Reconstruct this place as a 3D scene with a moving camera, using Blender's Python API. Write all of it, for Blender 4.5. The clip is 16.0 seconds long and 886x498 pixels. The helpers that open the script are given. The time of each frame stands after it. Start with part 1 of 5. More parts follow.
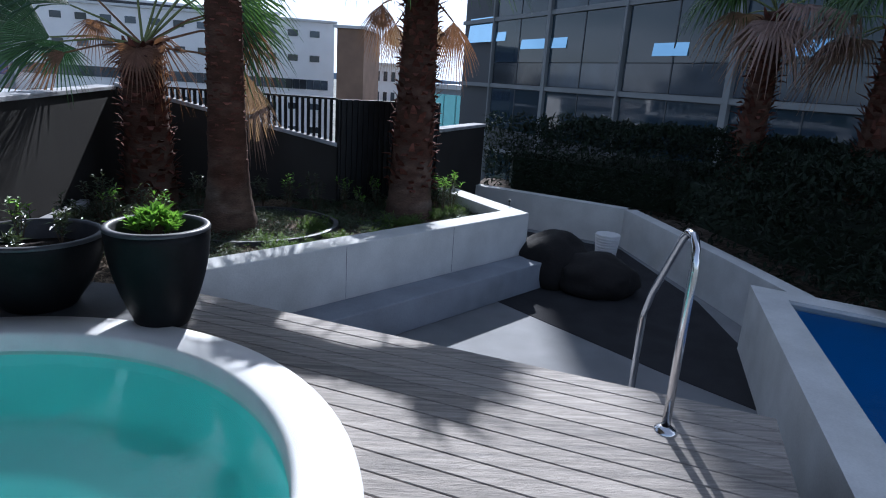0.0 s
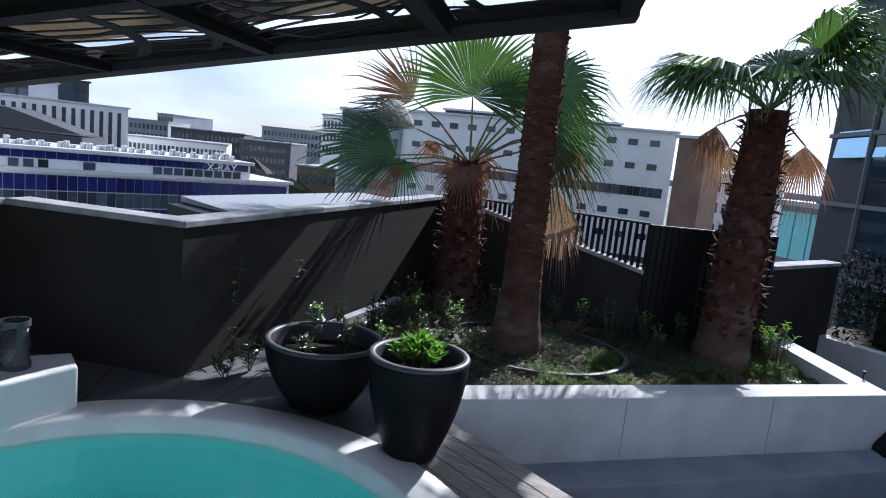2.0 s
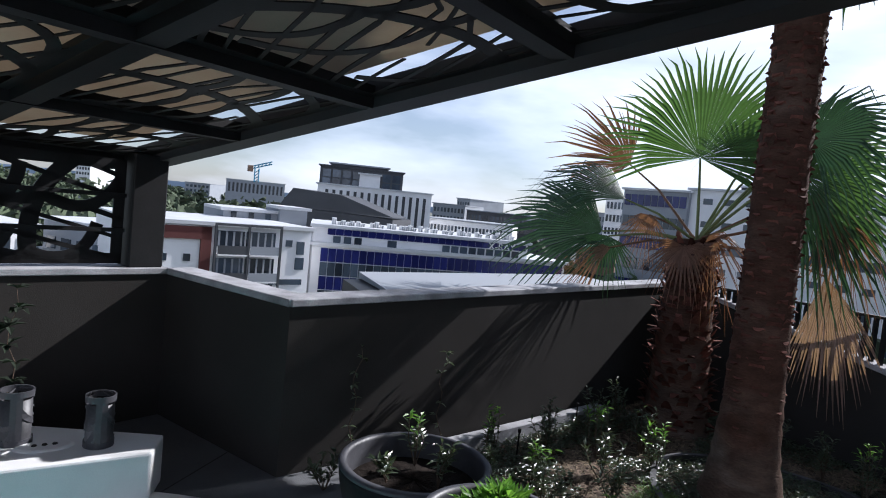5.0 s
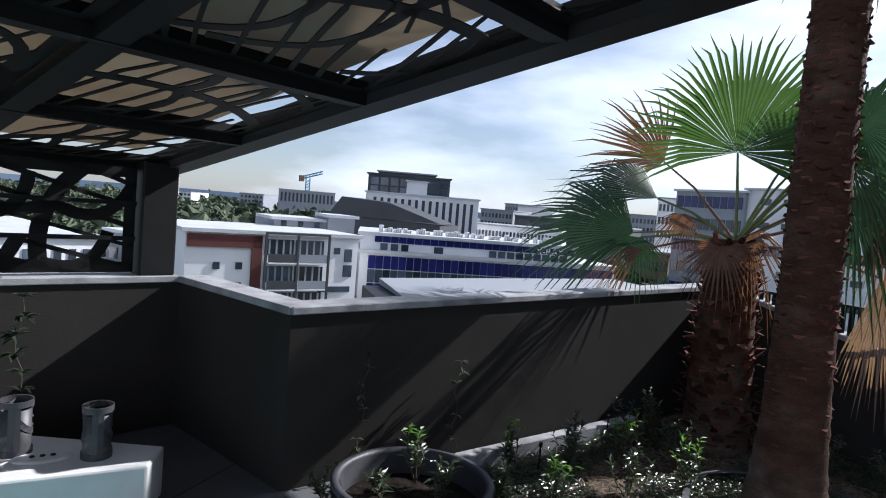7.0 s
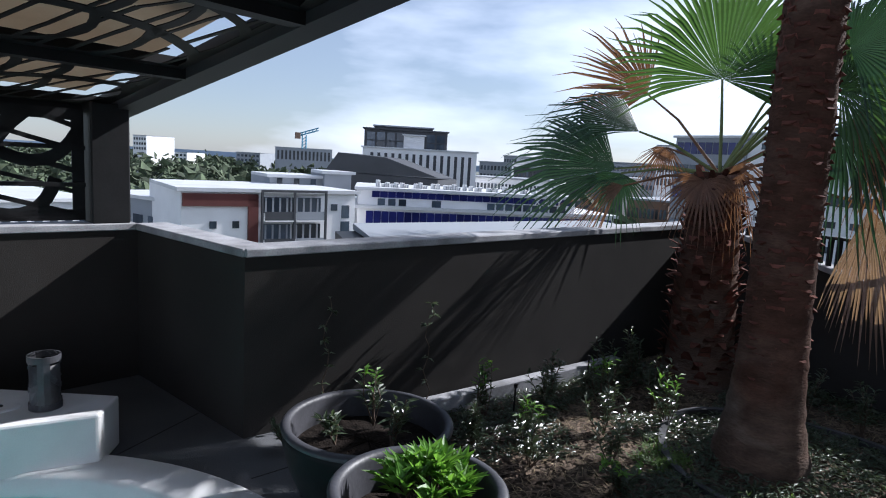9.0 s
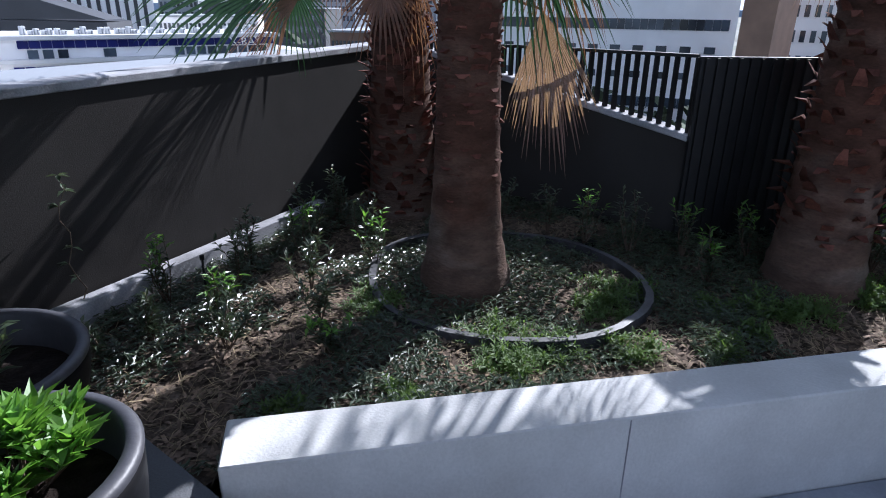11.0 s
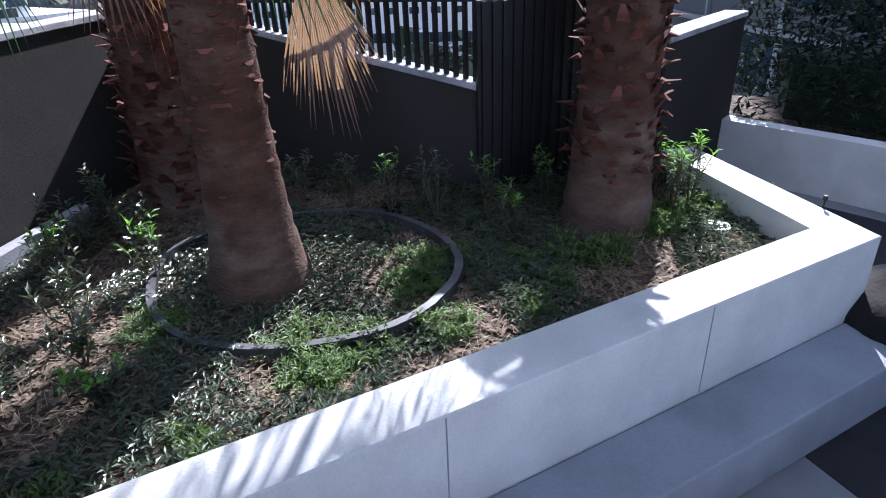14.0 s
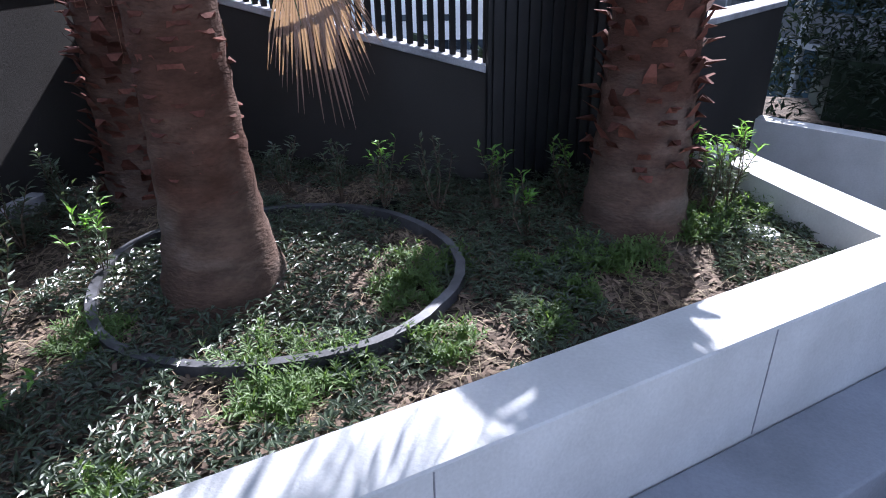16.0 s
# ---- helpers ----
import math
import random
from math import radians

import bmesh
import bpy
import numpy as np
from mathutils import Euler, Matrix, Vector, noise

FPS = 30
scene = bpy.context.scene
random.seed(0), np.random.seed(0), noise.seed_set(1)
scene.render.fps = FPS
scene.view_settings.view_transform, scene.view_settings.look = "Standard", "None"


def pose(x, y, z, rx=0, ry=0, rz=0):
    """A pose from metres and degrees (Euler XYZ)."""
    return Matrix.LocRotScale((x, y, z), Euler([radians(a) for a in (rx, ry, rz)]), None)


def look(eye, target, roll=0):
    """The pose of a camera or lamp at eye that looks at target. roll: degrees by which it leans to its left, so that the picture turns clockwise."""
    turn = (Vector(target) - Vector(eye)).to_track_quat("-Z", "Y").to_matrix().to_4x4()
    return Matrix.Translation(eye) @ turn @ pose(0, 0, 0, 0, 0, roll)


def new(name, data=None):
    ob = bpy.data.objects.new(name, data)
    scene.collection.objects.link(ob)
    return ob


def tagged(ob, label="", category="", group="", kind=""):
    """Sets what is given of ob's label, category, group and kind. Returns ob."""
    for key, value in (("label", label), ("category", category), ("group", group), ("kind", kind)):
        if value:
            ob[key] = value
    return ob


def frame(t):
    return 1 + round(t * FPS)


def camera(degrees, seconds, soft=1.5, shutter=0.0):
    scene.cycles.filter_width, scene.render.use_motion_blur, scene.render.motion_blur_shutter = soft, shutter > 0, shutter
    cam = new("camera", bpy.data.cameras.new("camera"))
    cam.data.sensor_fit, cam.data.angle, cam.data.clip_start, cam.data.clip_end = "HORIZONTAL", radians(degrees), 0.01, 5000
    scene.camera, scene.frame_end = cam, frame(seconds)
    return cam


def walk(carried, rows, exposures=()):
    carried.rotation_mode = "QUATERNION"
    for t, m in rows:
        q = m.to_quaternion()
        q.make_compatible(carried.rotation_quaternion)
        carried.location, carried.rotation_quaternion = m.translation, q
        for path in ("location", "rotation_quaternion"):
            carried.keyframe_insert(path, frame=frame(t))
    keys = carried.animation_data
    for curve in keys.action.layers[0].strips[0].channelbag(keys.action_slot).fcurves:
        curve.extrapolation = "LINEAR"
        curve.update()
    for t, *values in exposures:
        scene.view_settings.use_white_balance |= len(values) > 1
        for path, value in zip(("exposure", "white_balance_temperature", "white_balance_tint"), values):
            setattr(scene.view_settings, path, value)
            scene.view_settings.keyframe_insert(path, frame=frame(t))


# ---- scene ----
cam = camera(71.8, 16.0, soft=1.05)

EXPOSURES = ((0, 0.72, 5450, 12), (1.5, 0.74, 5500, 13), (3.5, 0.62, 5800, 15), (7.0, 0.66, 5850, 13), (9.0, 0.68, 5750, 13), (10.2, 0.82, 5600, 14), (12.3, 1.48, 5450, 18), (14.0, 1.75, 5500, 19), (16.0, 1.88, 5550, 19))
PATH = [
    (0, (0.352, -0.443, 1.606), (0.413, 1.485, 1.077), 3.8),
    (0.5, (0.255, -0.434, 1.672), (0.045, 1.496, 1.192), 5.0),
    (1, (0.37, -0.381, 1.752), (-0.125, 1.51, 1.328), 5.1),
    (1.5, (0.466, -0.161, 1.785), (-0.283, 1.66, 1.436), 5.6),
    (2, (0.47, 0.156, 1.826), (-0.475, 1.894, 1.53), 6.0),
    (2.5, (0.545, 0.465, 1.849), (-0.588, 2.093, 1.587), 6.2),
    (3, (0.567, 0.728, 1.852), (-0.716, 2.246, 1.626), 6.1),
    (3.5, (0.537, 0.999, 1.849), (-0.873, 2.403, 1.659), 6.2),
    (4, (0.456, 1.215, 1.863), (-1.04, 2.532, 1.696), 6.2),
    (4.5, (0.48, 1.446, 1.855), (-1.099, 2.664, 1.71), 6.0),
    (7, (0.453, 1.977, 1.851), (-1.274, 2.978, 1.726), 4.7),
    (7.5, (0.422, 2.026, 1.843), (-1.318, 3.004, 1.72), 4.5),
    (8, (0.43, 2.102, 1.835), (-1.33, 3.045, 1.712), 4.1),
    (8.5, (0.436, 2.201, 1.805), (-1.331, 3.121, 1.635), 3.6),
    (9, (0.417, 2.284, 1.736), (-1.293, 3.285, 1.464), 3.2),
    (9.5, (0.328, 2.396, 1.7), (-1.232, 3.569, 1.262), 2.6),
    (10, (0.21, 2.526, 1.608), (-1.153, 3.868, 1.023), 2.3),
    (10.2, (0.185, 2.61, 1.587), (-1.102, 4.008, 0.96), 2.0),
    (12.3, (0.053, 3.159, 1.698), (-0.648, 4.835, 0.861), -1.7),
    (12.5, (0.055, 3.185, 1.718), (-0.607, 4.867, 0.863), -2.0),
    (13, (0.08, 3.246, 1.691), (-0.515, 4.942, 0.814), -2.6),
    (13.5, (0.135, 3.304, 1.699), (-0.429, 5.0, 0.802), -2.7),
    (14, (0.159, 3.329, 1.653), (-0.36, 5.04, 0.758), -2.3),
    (14.5, (0.179, 3.401, 1.591), (-0.315, 5.122, 0.7), -2.4),
    (15, (0.168, 3.517, 1.541), (-0.307, 5.24, 0.644), -2.5),
    (15.5, (0.175, 3.668, 1.456), (-0.312, 5.395, 0.572), -2.7),
    (16, (0.059, 3.805, 1.373), (-0.487, 5.521, 0.503), -1.3),
]
walk(cam, [(t, look(eye, target, roll)) for t, eye, target, roll in PATH], EXPOSURES)

# ---- world and sun ----
world = bpy.data.worlds.new("world")
scene.world = world
world.use_nodes = True
wn, wl = world.node_tree.nodes, world.node_tree.links
SUN_AZ, SUN_EL = 89.0, 34.5
sky = wn.new("ShaderNodeTexSky")
sky.sky_type, sky.sun_disc = "NISHITA", False
sky.sun_elevation, sky.sun_rotation = radians(SUN_EL), radians(90 - SUN_AZ)
sky.dust_density, sky.air_density, sky.ozone_density = 0.5, 1.0, 2.0
wtc = wn.new("ShaderNodeTexCoord")
wmap = wn.new("ShaderNodeMapping")
wmap.inputs["Scale"].default_value = (1.0, 1.0, 3.6)
wl.new(wtc.outputs["Generated"], wmap.inputs["Vector"])
wno = wn.new("ShaderNodeTexNoise")
wno.inputs["Scale"].default_value, wno.inputs["Detail"].default_value, wno.inputs["Roughness"].default_value = 1.7, 6.0, 0.5
wl.new(wmap.outputs["Vector"], wno.inputs["Vector"])
wr = wn.new("ShaderNodeValToRGB")
wr.color_ramp.elements[0].position, wr.color_ramp.elements[0].color = 0.42, (0.2, 0.2, 0.2, 1)
wr.color_ramp.elements[1].position, wr.color_ramp.elements[1].color = 0.66, (1, 1, 1, 1)
# the cloud sheet thickens towards the sun and thins away from it
wdot, wgain = wn.new("ShaderNodeVectorMath"), wn.new("ShaderNodeMath")
wdot.operation, wgain.operation = "DOT_PRODUCT", "ADD"
wdot.inputs[1].default_value = (0.16, 0.20, -0.22)
wl.new(wtc.outputs["Generated"], wdot.inputs[0])
wl.new(wno.outputs["Fac"], wgain.inputs[0])
wl.new(wdot.outputs["Value"], wgain.inputs[1])
wl.new(wgain.outputs["Value"], wr.inputs["Fac"])
wmix = wn.new("ShaderNodeMix")
wmix.data_type = "RGBA"
wmix.inputs["B"].default_value = (15.2, 16.1, 17.6, 1)
wl.new(wr.outputs["Color"], wmix.inputs["Factor"])
wl.new(sky.outputs["Color"], wmix.inputs["A"])
bg = wn["Background"]
bg.inputs["Strength"].default_value = 0.052
wl.new(wmix.outputs["Result"], bg.inputs["Color"])
sd = bpy.data.lights.new("sun", "SUN")
sd.energy, sd.angle, sd.color = 5.0, radians(0.6), (1.0, 0.95, 0.87)
sun = new("sun", sd)
_se, _sa = radians(SUN_EL), radians(SUN_AZ)
SUN_DIR = Vector((math.cos(_sa) * math.cos(_se), math.sin(_sa) * math.cos(_se), math.sin(_se)))
sun.matrix_world = look(SUN_DIR * 60, (0, 0, 0))


# ---- materials ----
def material(name, base, rough=0.7, metal=0.0, vary=0.25, scale=6.0, bump=0.15, bscale=60.0, spec=0.5, trans=0.0, stain=None, per_object=0.0, island=0.0, stretch=None, blotch=0.0):
    """A surface with grain, large stains and fine relief. base: linear colour."""
    m = bpy.data.materials.new(name)
    m.use_nodes = True
    n, l = m.node_tree.nodes, m.node_tree.links
    b = n["Principled BSDF"]
    b.inputs["Roughness"].default_value, b.inputs["Metallic"].default_value = rough, metal
    b.inputs["Specular IOR Level"].default_value = spec
    b.inputs["Transmission Weight"].default_value = trans
    tc = n.new("ShaderNodeTexCoord")
    geo = n.new("ShaderNodeNewGeometry")
    src = geo.outputs["Position"]
    if stretch:
        mp = n.new("ShaderNodeMapping")
        mp.inputs["Rotation"].default_value = (0, 0, radians(stretch[3]))
        mp.inputs["Scale"].default_value = stretch[:3]
        l.new(src, mp.inputs["Vector"])
        src = mp.outputs["Vector"]
    big = n.new("ShaderNodeTexNoise")
    big.inputs["Scale"].default_value, big.inputs["Detail"].default_value = scale, 6.0
    l.new(src, big.inputs["Vector"])
    fine = n.new("ShaderNodeTexNoise")
    fine.inputs["Scale"].default_value, fine.inputs["Detail"].default_value = bscale, 4.0
    l.new(src, fine.inputs["Vector"])
    ramp = n.new("ShaderNodeMapRange")
    ramp.inputs["From Min"].default_value, ramp.inputs["From Max"].default_value = 0.3, 0.7
    ramp.inputs["To Min"].default_value, ramp.inputs["To Max"].default_value = 1 - vary, 1 + vary
    l.new(big.outputs["Fac"], ramp.inputs["Value"])
    r2 = n.new("ShaderNodeMapRange")
    r2.inputs["From Min"].default_value, r2.inputs["From Max"].default_value = 0.3, 0.7
    r2.inputs["To Min"].default_value, r2.inputs["To Max"].default_value = 1 - vary * 0.5, 1 + vary * 0.5
    l.new(fine.outputs["Fac"], r2.inputs["Value"])
    mul = n.new("ShaderNodeMath")
    mul.operation = "MULTIPLY"
    l.new(ramp.outputs["Result"], mul.inputs[0])
    l.new(r2.outputs["Result"], mul.inputs[1])
    value = mul.outputs["Value"]
    for amount, out in ((per_object, n.new("ShaderNodeObjectInfo").outputs["Random"]), (island, geo.outputs["Random Per Island"])):
        if amount:
            r3 = n.new("ShaderNodeMapRange")
            r3.inputs["To Min"].default_value, r3.inputs["To Max"].default_value = 1 - amount, 1 + amount
            l.new(out, r3.inputs["Value"])
            m3 = n.new("ShaderNodeMath")
            m3.operation = "MULTIPLY"
            l.new(value, m3.inputs[0])
            l.new(r3.outputs["Result"], m3.inputs[1])
            value = m3.outputs["Value"]
    vm = n.new("ShaderNodeVectorMath")
    vm.operation = "SCALE"
    l.new(value, vm.inputs["Scale"])
    if stain:
        mx = n.new("ShaderNodeMix")
        mx.data_type = "RGBA"
        mx.inputs["A"].default_value, mx.inputs["B"].default_value = (*base, 1), (*stain, 1)
        s2 = n.new("ShaderNodeTexNoise")
        s2.inputs["Scale"].default_value, s2.inputs["Detail"].default_value = scale * 0.37, 5.0
        l.new(src, s2.inputs["Vector"])
        sr = n.new("ShaderNodeMapRange")
        sr.inputs["From Min"].default_value, sr.inputs["From Max"].default_value = 0.5, 0.68
        l.new(s2.outputs["Fac"], sr.inputs["Value"])
        l.new(sr.outputs["Result"], mx.inputs["Factor"])
        l.new(mx.outputs["Result"], vm.inputs[0])
    else:
        vm.inputs[0].default_value = base
    l.new(vm.outputs["Vector"], b.inputs["Base Color"])
    if bump:
        bp = n.new("ShaderNodeBump")
        bp.inputs["Strength"].default_value, bp.inputs["Distance"].default_value = bump, 0.01
        l.new(fine.outputs["Fac"], bp.inputs["Height"])
        l.new(bp.outputs["Normal"], b.inputs["Normal"])
    return m


def leafy(name, base, glow=0.45, rough=0.45, vary=0.3):
    """A thin leaf: light passes through it."""
    m = material(name, base, rough, vary=vary, scale=9.0, bump=0.05, island=0.25)
    n, l = m.node_tree.nodes, m.node_tree.links
    t = n.new("ShaderNodeBsdfTranslucent")
    t.inputs["Color"].default_value = (base[0] * 1.9, base[1] * 1.9, base[2] * 1.1, 1)
    mix = n.new("ShaderNodeMixShader")
    mix.inputs["Fac"].default_value = glow
    out = n["Material Output"]
    l.new(n["Principled BSDF"].outputs["BSDF"], mix.inputs[1])
    l.new(t.outputs["BSDF"], mix.inputs[2])
    l.new(mix.outputs["Shader"], out.inputs["Surface"])
    return m


M_RENDER = material("dark grey render", (0.034, 0.031, 0.029), 0.95, vary=0.16, scale=1.3, bump=0.2, bscale=160, spec=0.15, stain=(0.037, 0.035, 0.033))
M_COPING = material("cement coping", (0.34, 0.34, 0.36), 0.9, vary=0.25, scale=5, bump=0.3, bscale=90, stain=(0.2, 0.2, 0.21), spec=0.3)
M_PLANTER = material("painted planter concrete", (0.58, 0.58, 0.57), 0.85, vary=0.10, scale=3, bump=0.25, bscale=70, stain=(0.53, 0.53, 0.51), spec=0.25)
M_DECK = material("weathered deck timber", (0.30, 0.27, 0.245), 0.75, vary=0.32, scale=5.0, bump=0.5, bscale=26, per_object=0.14, stretch=(0.6, 9.0, 4.0, 20.4), stain=(0.23, 0.21, 0.195), spec=0.3)
# planter concrete again, with bluish shade put into the colour
M_BENCH = material("bench concrete blued for shade", (0.27, 0.29, 0.33), 0.8, vary=0.12, scale=3, bump=0.25, bscale=70, stain=(0.21, 0.225, 0.25), spec=0.25)
M_FLOORL = material("pale paving", (0.20, 0.205, 0.215), 0.8, vary=0.12, scale=2.5, bump=0.3, bscale=120, stain=(0.2, 0.2, 0.21), spec=0.3)
M_FLOORD = material("dark floor", (0.035, 0.035, 0.038), 0.95, vary=0.2, scale=3, bump=0.5, bscale=200, spec=0.1)
M_RIM = material("white pool rim", (0.72, 0.72, 0.72), 0.55, vary=0.06, scale=4, bump=0.2, bscale=180)
M_SHELL = material("turquoise pool lining", (0.36, 0.86, 0.85), 0.5, vary=0.05, scale=2, bump=0.0)
M_BLUE = material("royal blue pool lining", (0.016, 0.14, 0.42), 0.4, vary=0.08, scale=2, bump=0.0)
M_POT = material("black glazed pot", (0.006, 0.006, 0.007), 0.5, vary=0.3, scale=7, bump=0.08, bscale=40, stain=(0.010, 0.010, 0.011), spec=0.14)
M_POTRIM = material("worn grey pot rim", (0.050, 0.050, 0.058), 0.5, vary=0.2, scale=9, bump=0.1)
M_EDGING = material("dark worn edging plastic", (0.045, 0.045, 0.050), 0.5, vary=0.35, scale=7, bump=0.1, stain=(0.11, 0.11, 0.12))
M_PAVER = material("blue-grey paving", (0.11, 0.114, 0.122), 0.7, vary=0.14, scale=2.2, bump=0.3, bscale=110, stain=(0.08, 0.082, 0.088), spec=0.3)
# metal with the sky's reflection put into its blue colour
M_SKYPANE = material("sky reflection in blue metal", (0.30, 0.50, 0.66), 0.05, 1.0, vary=0.03, scale=1, bump=0.0)
M_SOIL = material("dark mulch soil", (0.080, 0.062, 0.049), 0.95, vary=0.6, scale=14, bump=1.0, bscale=70, stain=(0.125, 0.10, 0.08), spec=0.1)
# the shade deep inside the pots is put into this near-black soil
M_POTSOIL = material("potting soil darkened for the pot's inner shade", (0.016, 0.012, 0.010), 0.95, vary=0.5, scale=20, bump=0.8, bscale=90, spec=0.1)
M_CHIP = material("bark chips", (0.15, 0.11, 0.082), 0.9, vary=0.3, scale=20, bump=0.2, island=0.5, spec=0.15)
M_DRY = material("dry twigs", (0.22, 0.17, 0.10), 0.85, vary=0.3, scale=20, bump=0.0, island=0.4)
M_STEEL = material("polished steel", (0.62, 0.62, 0.64), 0.16, 1.0, vary=0.05, scale=8, bump=0.02)
M_BLACK = material("black powder-coated steel", (0.012, 0.012, 0.013), 0.5, 0.0, vary=0.2, scale=6, bump=0.05, spec=0.25)
M_BEAM = material("charcoal beam", (0.026, 0.026, 0.029), 0.55, vary=0.15, scale=3, bump=0.05)
M_TRUNK = material("brown palm trunk", (0.095, 0.062, 0.048), 0.95, vary=0.3, scale=5, bump=1.0, bscale=34, stretch=(1, 1, 2.4, 0), stain=(0.15, 0.12, 0.10), spec=0.1)
_n, _l = M_TRUNK.node_tree.nodes, M_TRUNK.node_tree.links
_geo, _sep, _nz, _add, _ramp, _mix = (_n.new(k) for k in ("ShaderNodeNewGeometry", "ShaderNodeSeparateXYZ", "ShaderNodeTexNoise", "ShaderNodeMath", "ShaderNodeMapRange", "ShaderNodeMix"))
_nz.inputs["Scale"].default_value, _nz.inputs["Detail"].default_value = 5.0, 5.0
_l.new(_geo.outputs["Position"], _sep.inputs["Vector"])
_l.new(_geo.outputs["Position"], _nz.inputs["Vector"])
_add.operation = "ADD"
_l.new(_sep.outputs["Z"], _add.inputs[0])
_l.new(_nz.outputs["Fac"], _add.inputs[1])
_ramp.inputs["From Min"].default_value, _ramp.inputs["From Max"].default_value = 0.75, 1.15
_l.new(_add.outputs["Value"], _ramp.inputs["Value"])
_mix.data_type = "RGBA"
_mix.inputs["A"].default_value, _mix.inputs["B"].default_value = (1.0, 1.0, 0.98, 1), (0.74, 0.57, 0.51, 1)
_l.new(_ramp.outputs["Result"], _mix.inputs["Factor"])
_tint = _n.new("ShaderNodeVectorMath")
_tint.operation = "MULTIPLY"
_b = _n["Principled BSDF"]
_l.new(_b.inputs["Base Color"].links[0].from_socket, _tint.inputs[0])
_l.new(_mix.outputs["Result"], _tint.inputs[1])
_l.new(_tint.outputs["Vector"], _b.inputs["Base Color"])
M_SKIRT = material("reddish old leaf bases", (0.115, 0.046, 0.034), 0.9, vary=0.35, scale=8, bump=0.4, island=0.45, spec=0.1)
M_SAIL = leafy("cream canopy cloth", (0.46, 0.42, 0.36), 0.5, 0.9, 0.08)
for _n in M_SAIL.node_tree.nodes:
    if _n.type == "BSDF_TRANSLUCENT":
        _n.inputs["Color"].default_value = (0.50, 0.43, 0.34, 1)
# one palm green twice: sunlit tone first, shade-darkened copy second
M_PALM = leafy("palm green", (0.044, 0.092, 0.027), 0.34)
M_PALM_SHADE = leafy("shaded palm green", (0.022, 0.055, 0.026), 0.2)
M_DEAD = leafy("dead palm leaf", (0.17, 0.080, 0.050), 0.24)
M_STRAW = leafy("straw palm leaf", (0.23, 0.145, 0.12), 0.25)
M_STALK = material("palm stalk", (0.16, 0.19, 0.07), 0.6, vary=0.2, scale=8, bump=0.1)
M_STALKD = material("brown palm stalk", (0.17, 0.085, 0.045), 0.8, vary=0.2, scale=8, bump=0.1)
M_LEAF = leafy("glossy dark leaf", (0.058, 0.080, 0.048), 0.22, 0.30)
M_LIME = leafy("fresh green leaf", (0.12, 0.25, 0.045), 0.4, 0.4)
M_FERN = leafy("feathery green leaf", (0.095, 0.155, 0.045), 0.35, 0.6)
# the bed's shade is put into this near-black leaf green
M_HEDGE = leafy("shade-darkened hedge leaf", (0.010, 0.019, 0.009), 0.10, 0.95)
M_STEM = material("plant stem", (0.09, 0.06, 0.04), 0.8, vary=0.2, scale=20, bump=0.0)
M_BAG = material("dark brown bean bag", (0.008, 0.006, 0.0055), 0.9, vary=0.3, scale=12, bump=0.5, bscale=30)
M_WHITE = material("white paint", (0.78, 0.78, 0.79), 0.6, vary=0.06, scale=0.3, bump=0.0)
M_WHITEN = material("white plastic", (0.7, 0.7, 0.7), 0.45, vary=0.06, scale=5, bump=0.05)
M_GREYB = material("grey cladding", (0.27, 0.29, 0.32), 0.7, vary=0.08, scale=0.3, bump=0.0)
M_DARKB = material("dark cladding", (0.045, 0.048, 0.055), 0.6, vary=0.15, scale=0.3, bump=0.0)
M_REDB = material("red brick cladding", (0.11, 0.032, 0.028), 0.85, vary=0.15, scale=0.6, bump=0.0)
M_BROWNB = material("brown cladding", (0.22, 0.14, 0.10), 0.85, vary=0.15, scale=0.5, bump=0.0)
M_COBALT = material("cobalt glazing", (0.018, 0.022, 0.12), 0.15, vary=0.2, scale=0.4, bump=0.0, per_object=0.3)
M_WIN = material("dark window glass", (0.05, 0.065, 0.085), 0.08, vary=0.3, scale=0.5, bump=0.0, per_object=0.6)
M_ROOF = material("pale metal roof", (0.55, 0.56, 0.58), 0.5, vary=0.1, scale=0.4, bump=0.0)
M_TREE = material("far foliage", (0.055, 0.075, 0.04), 0.9, vary=0.6, scale=0.25, bump=0.0, island=0.45)
M_GROUND = material("city ground", (0.13, 0.135, 0.12), 0.95, vary=0.5, scale=0.02, bump=0.0, stain=(0.06, 0.08, 0.045))
M_CRANE = material("crane blue steel", (0.10, 0.30, 0.45), 0.5, vary=0.1, scale=0.5, bump=0.0)
# distance haze is put into this pale blue
M_HAZE = material("hills with haze in the colour", (0.24, 0.31, 0.42), 1.0, vary=0.1, scale=0.001, bump=0.0, spec=0.0)
# the facade's shade is put into this lowered frame grey
M_FRAMEG = material("facade frame greyed for shade", (0.17, 0.18, 0.19), 0.6, vary=0.08, scale=1, bump=0.0)


def glass(name, tint, rough=0.02):
    m = bpy.data.materials.new(name)
    m.use_nodes = True
    n, l = m.node_tree.nodes, m.node_tree.links
    b = n["Principled BSDF"]
    b.inputs["Base Color"].default_value = (*tint, 1)
    b.inputs["Roughness"].default_value = rough
    b.inputs["Metallic"].default_value = 0.0
    b.inputs["Specular IOR Level"].default_value = 0.55
    return m


M_FACGLASS = glass("reflective facade glass", (0.02, 0.035, 0.05), 0.03)
M_FACGLASS.node_tree.nodes["Principled BSDF"].inputs["IOR"].default_value = 1.5


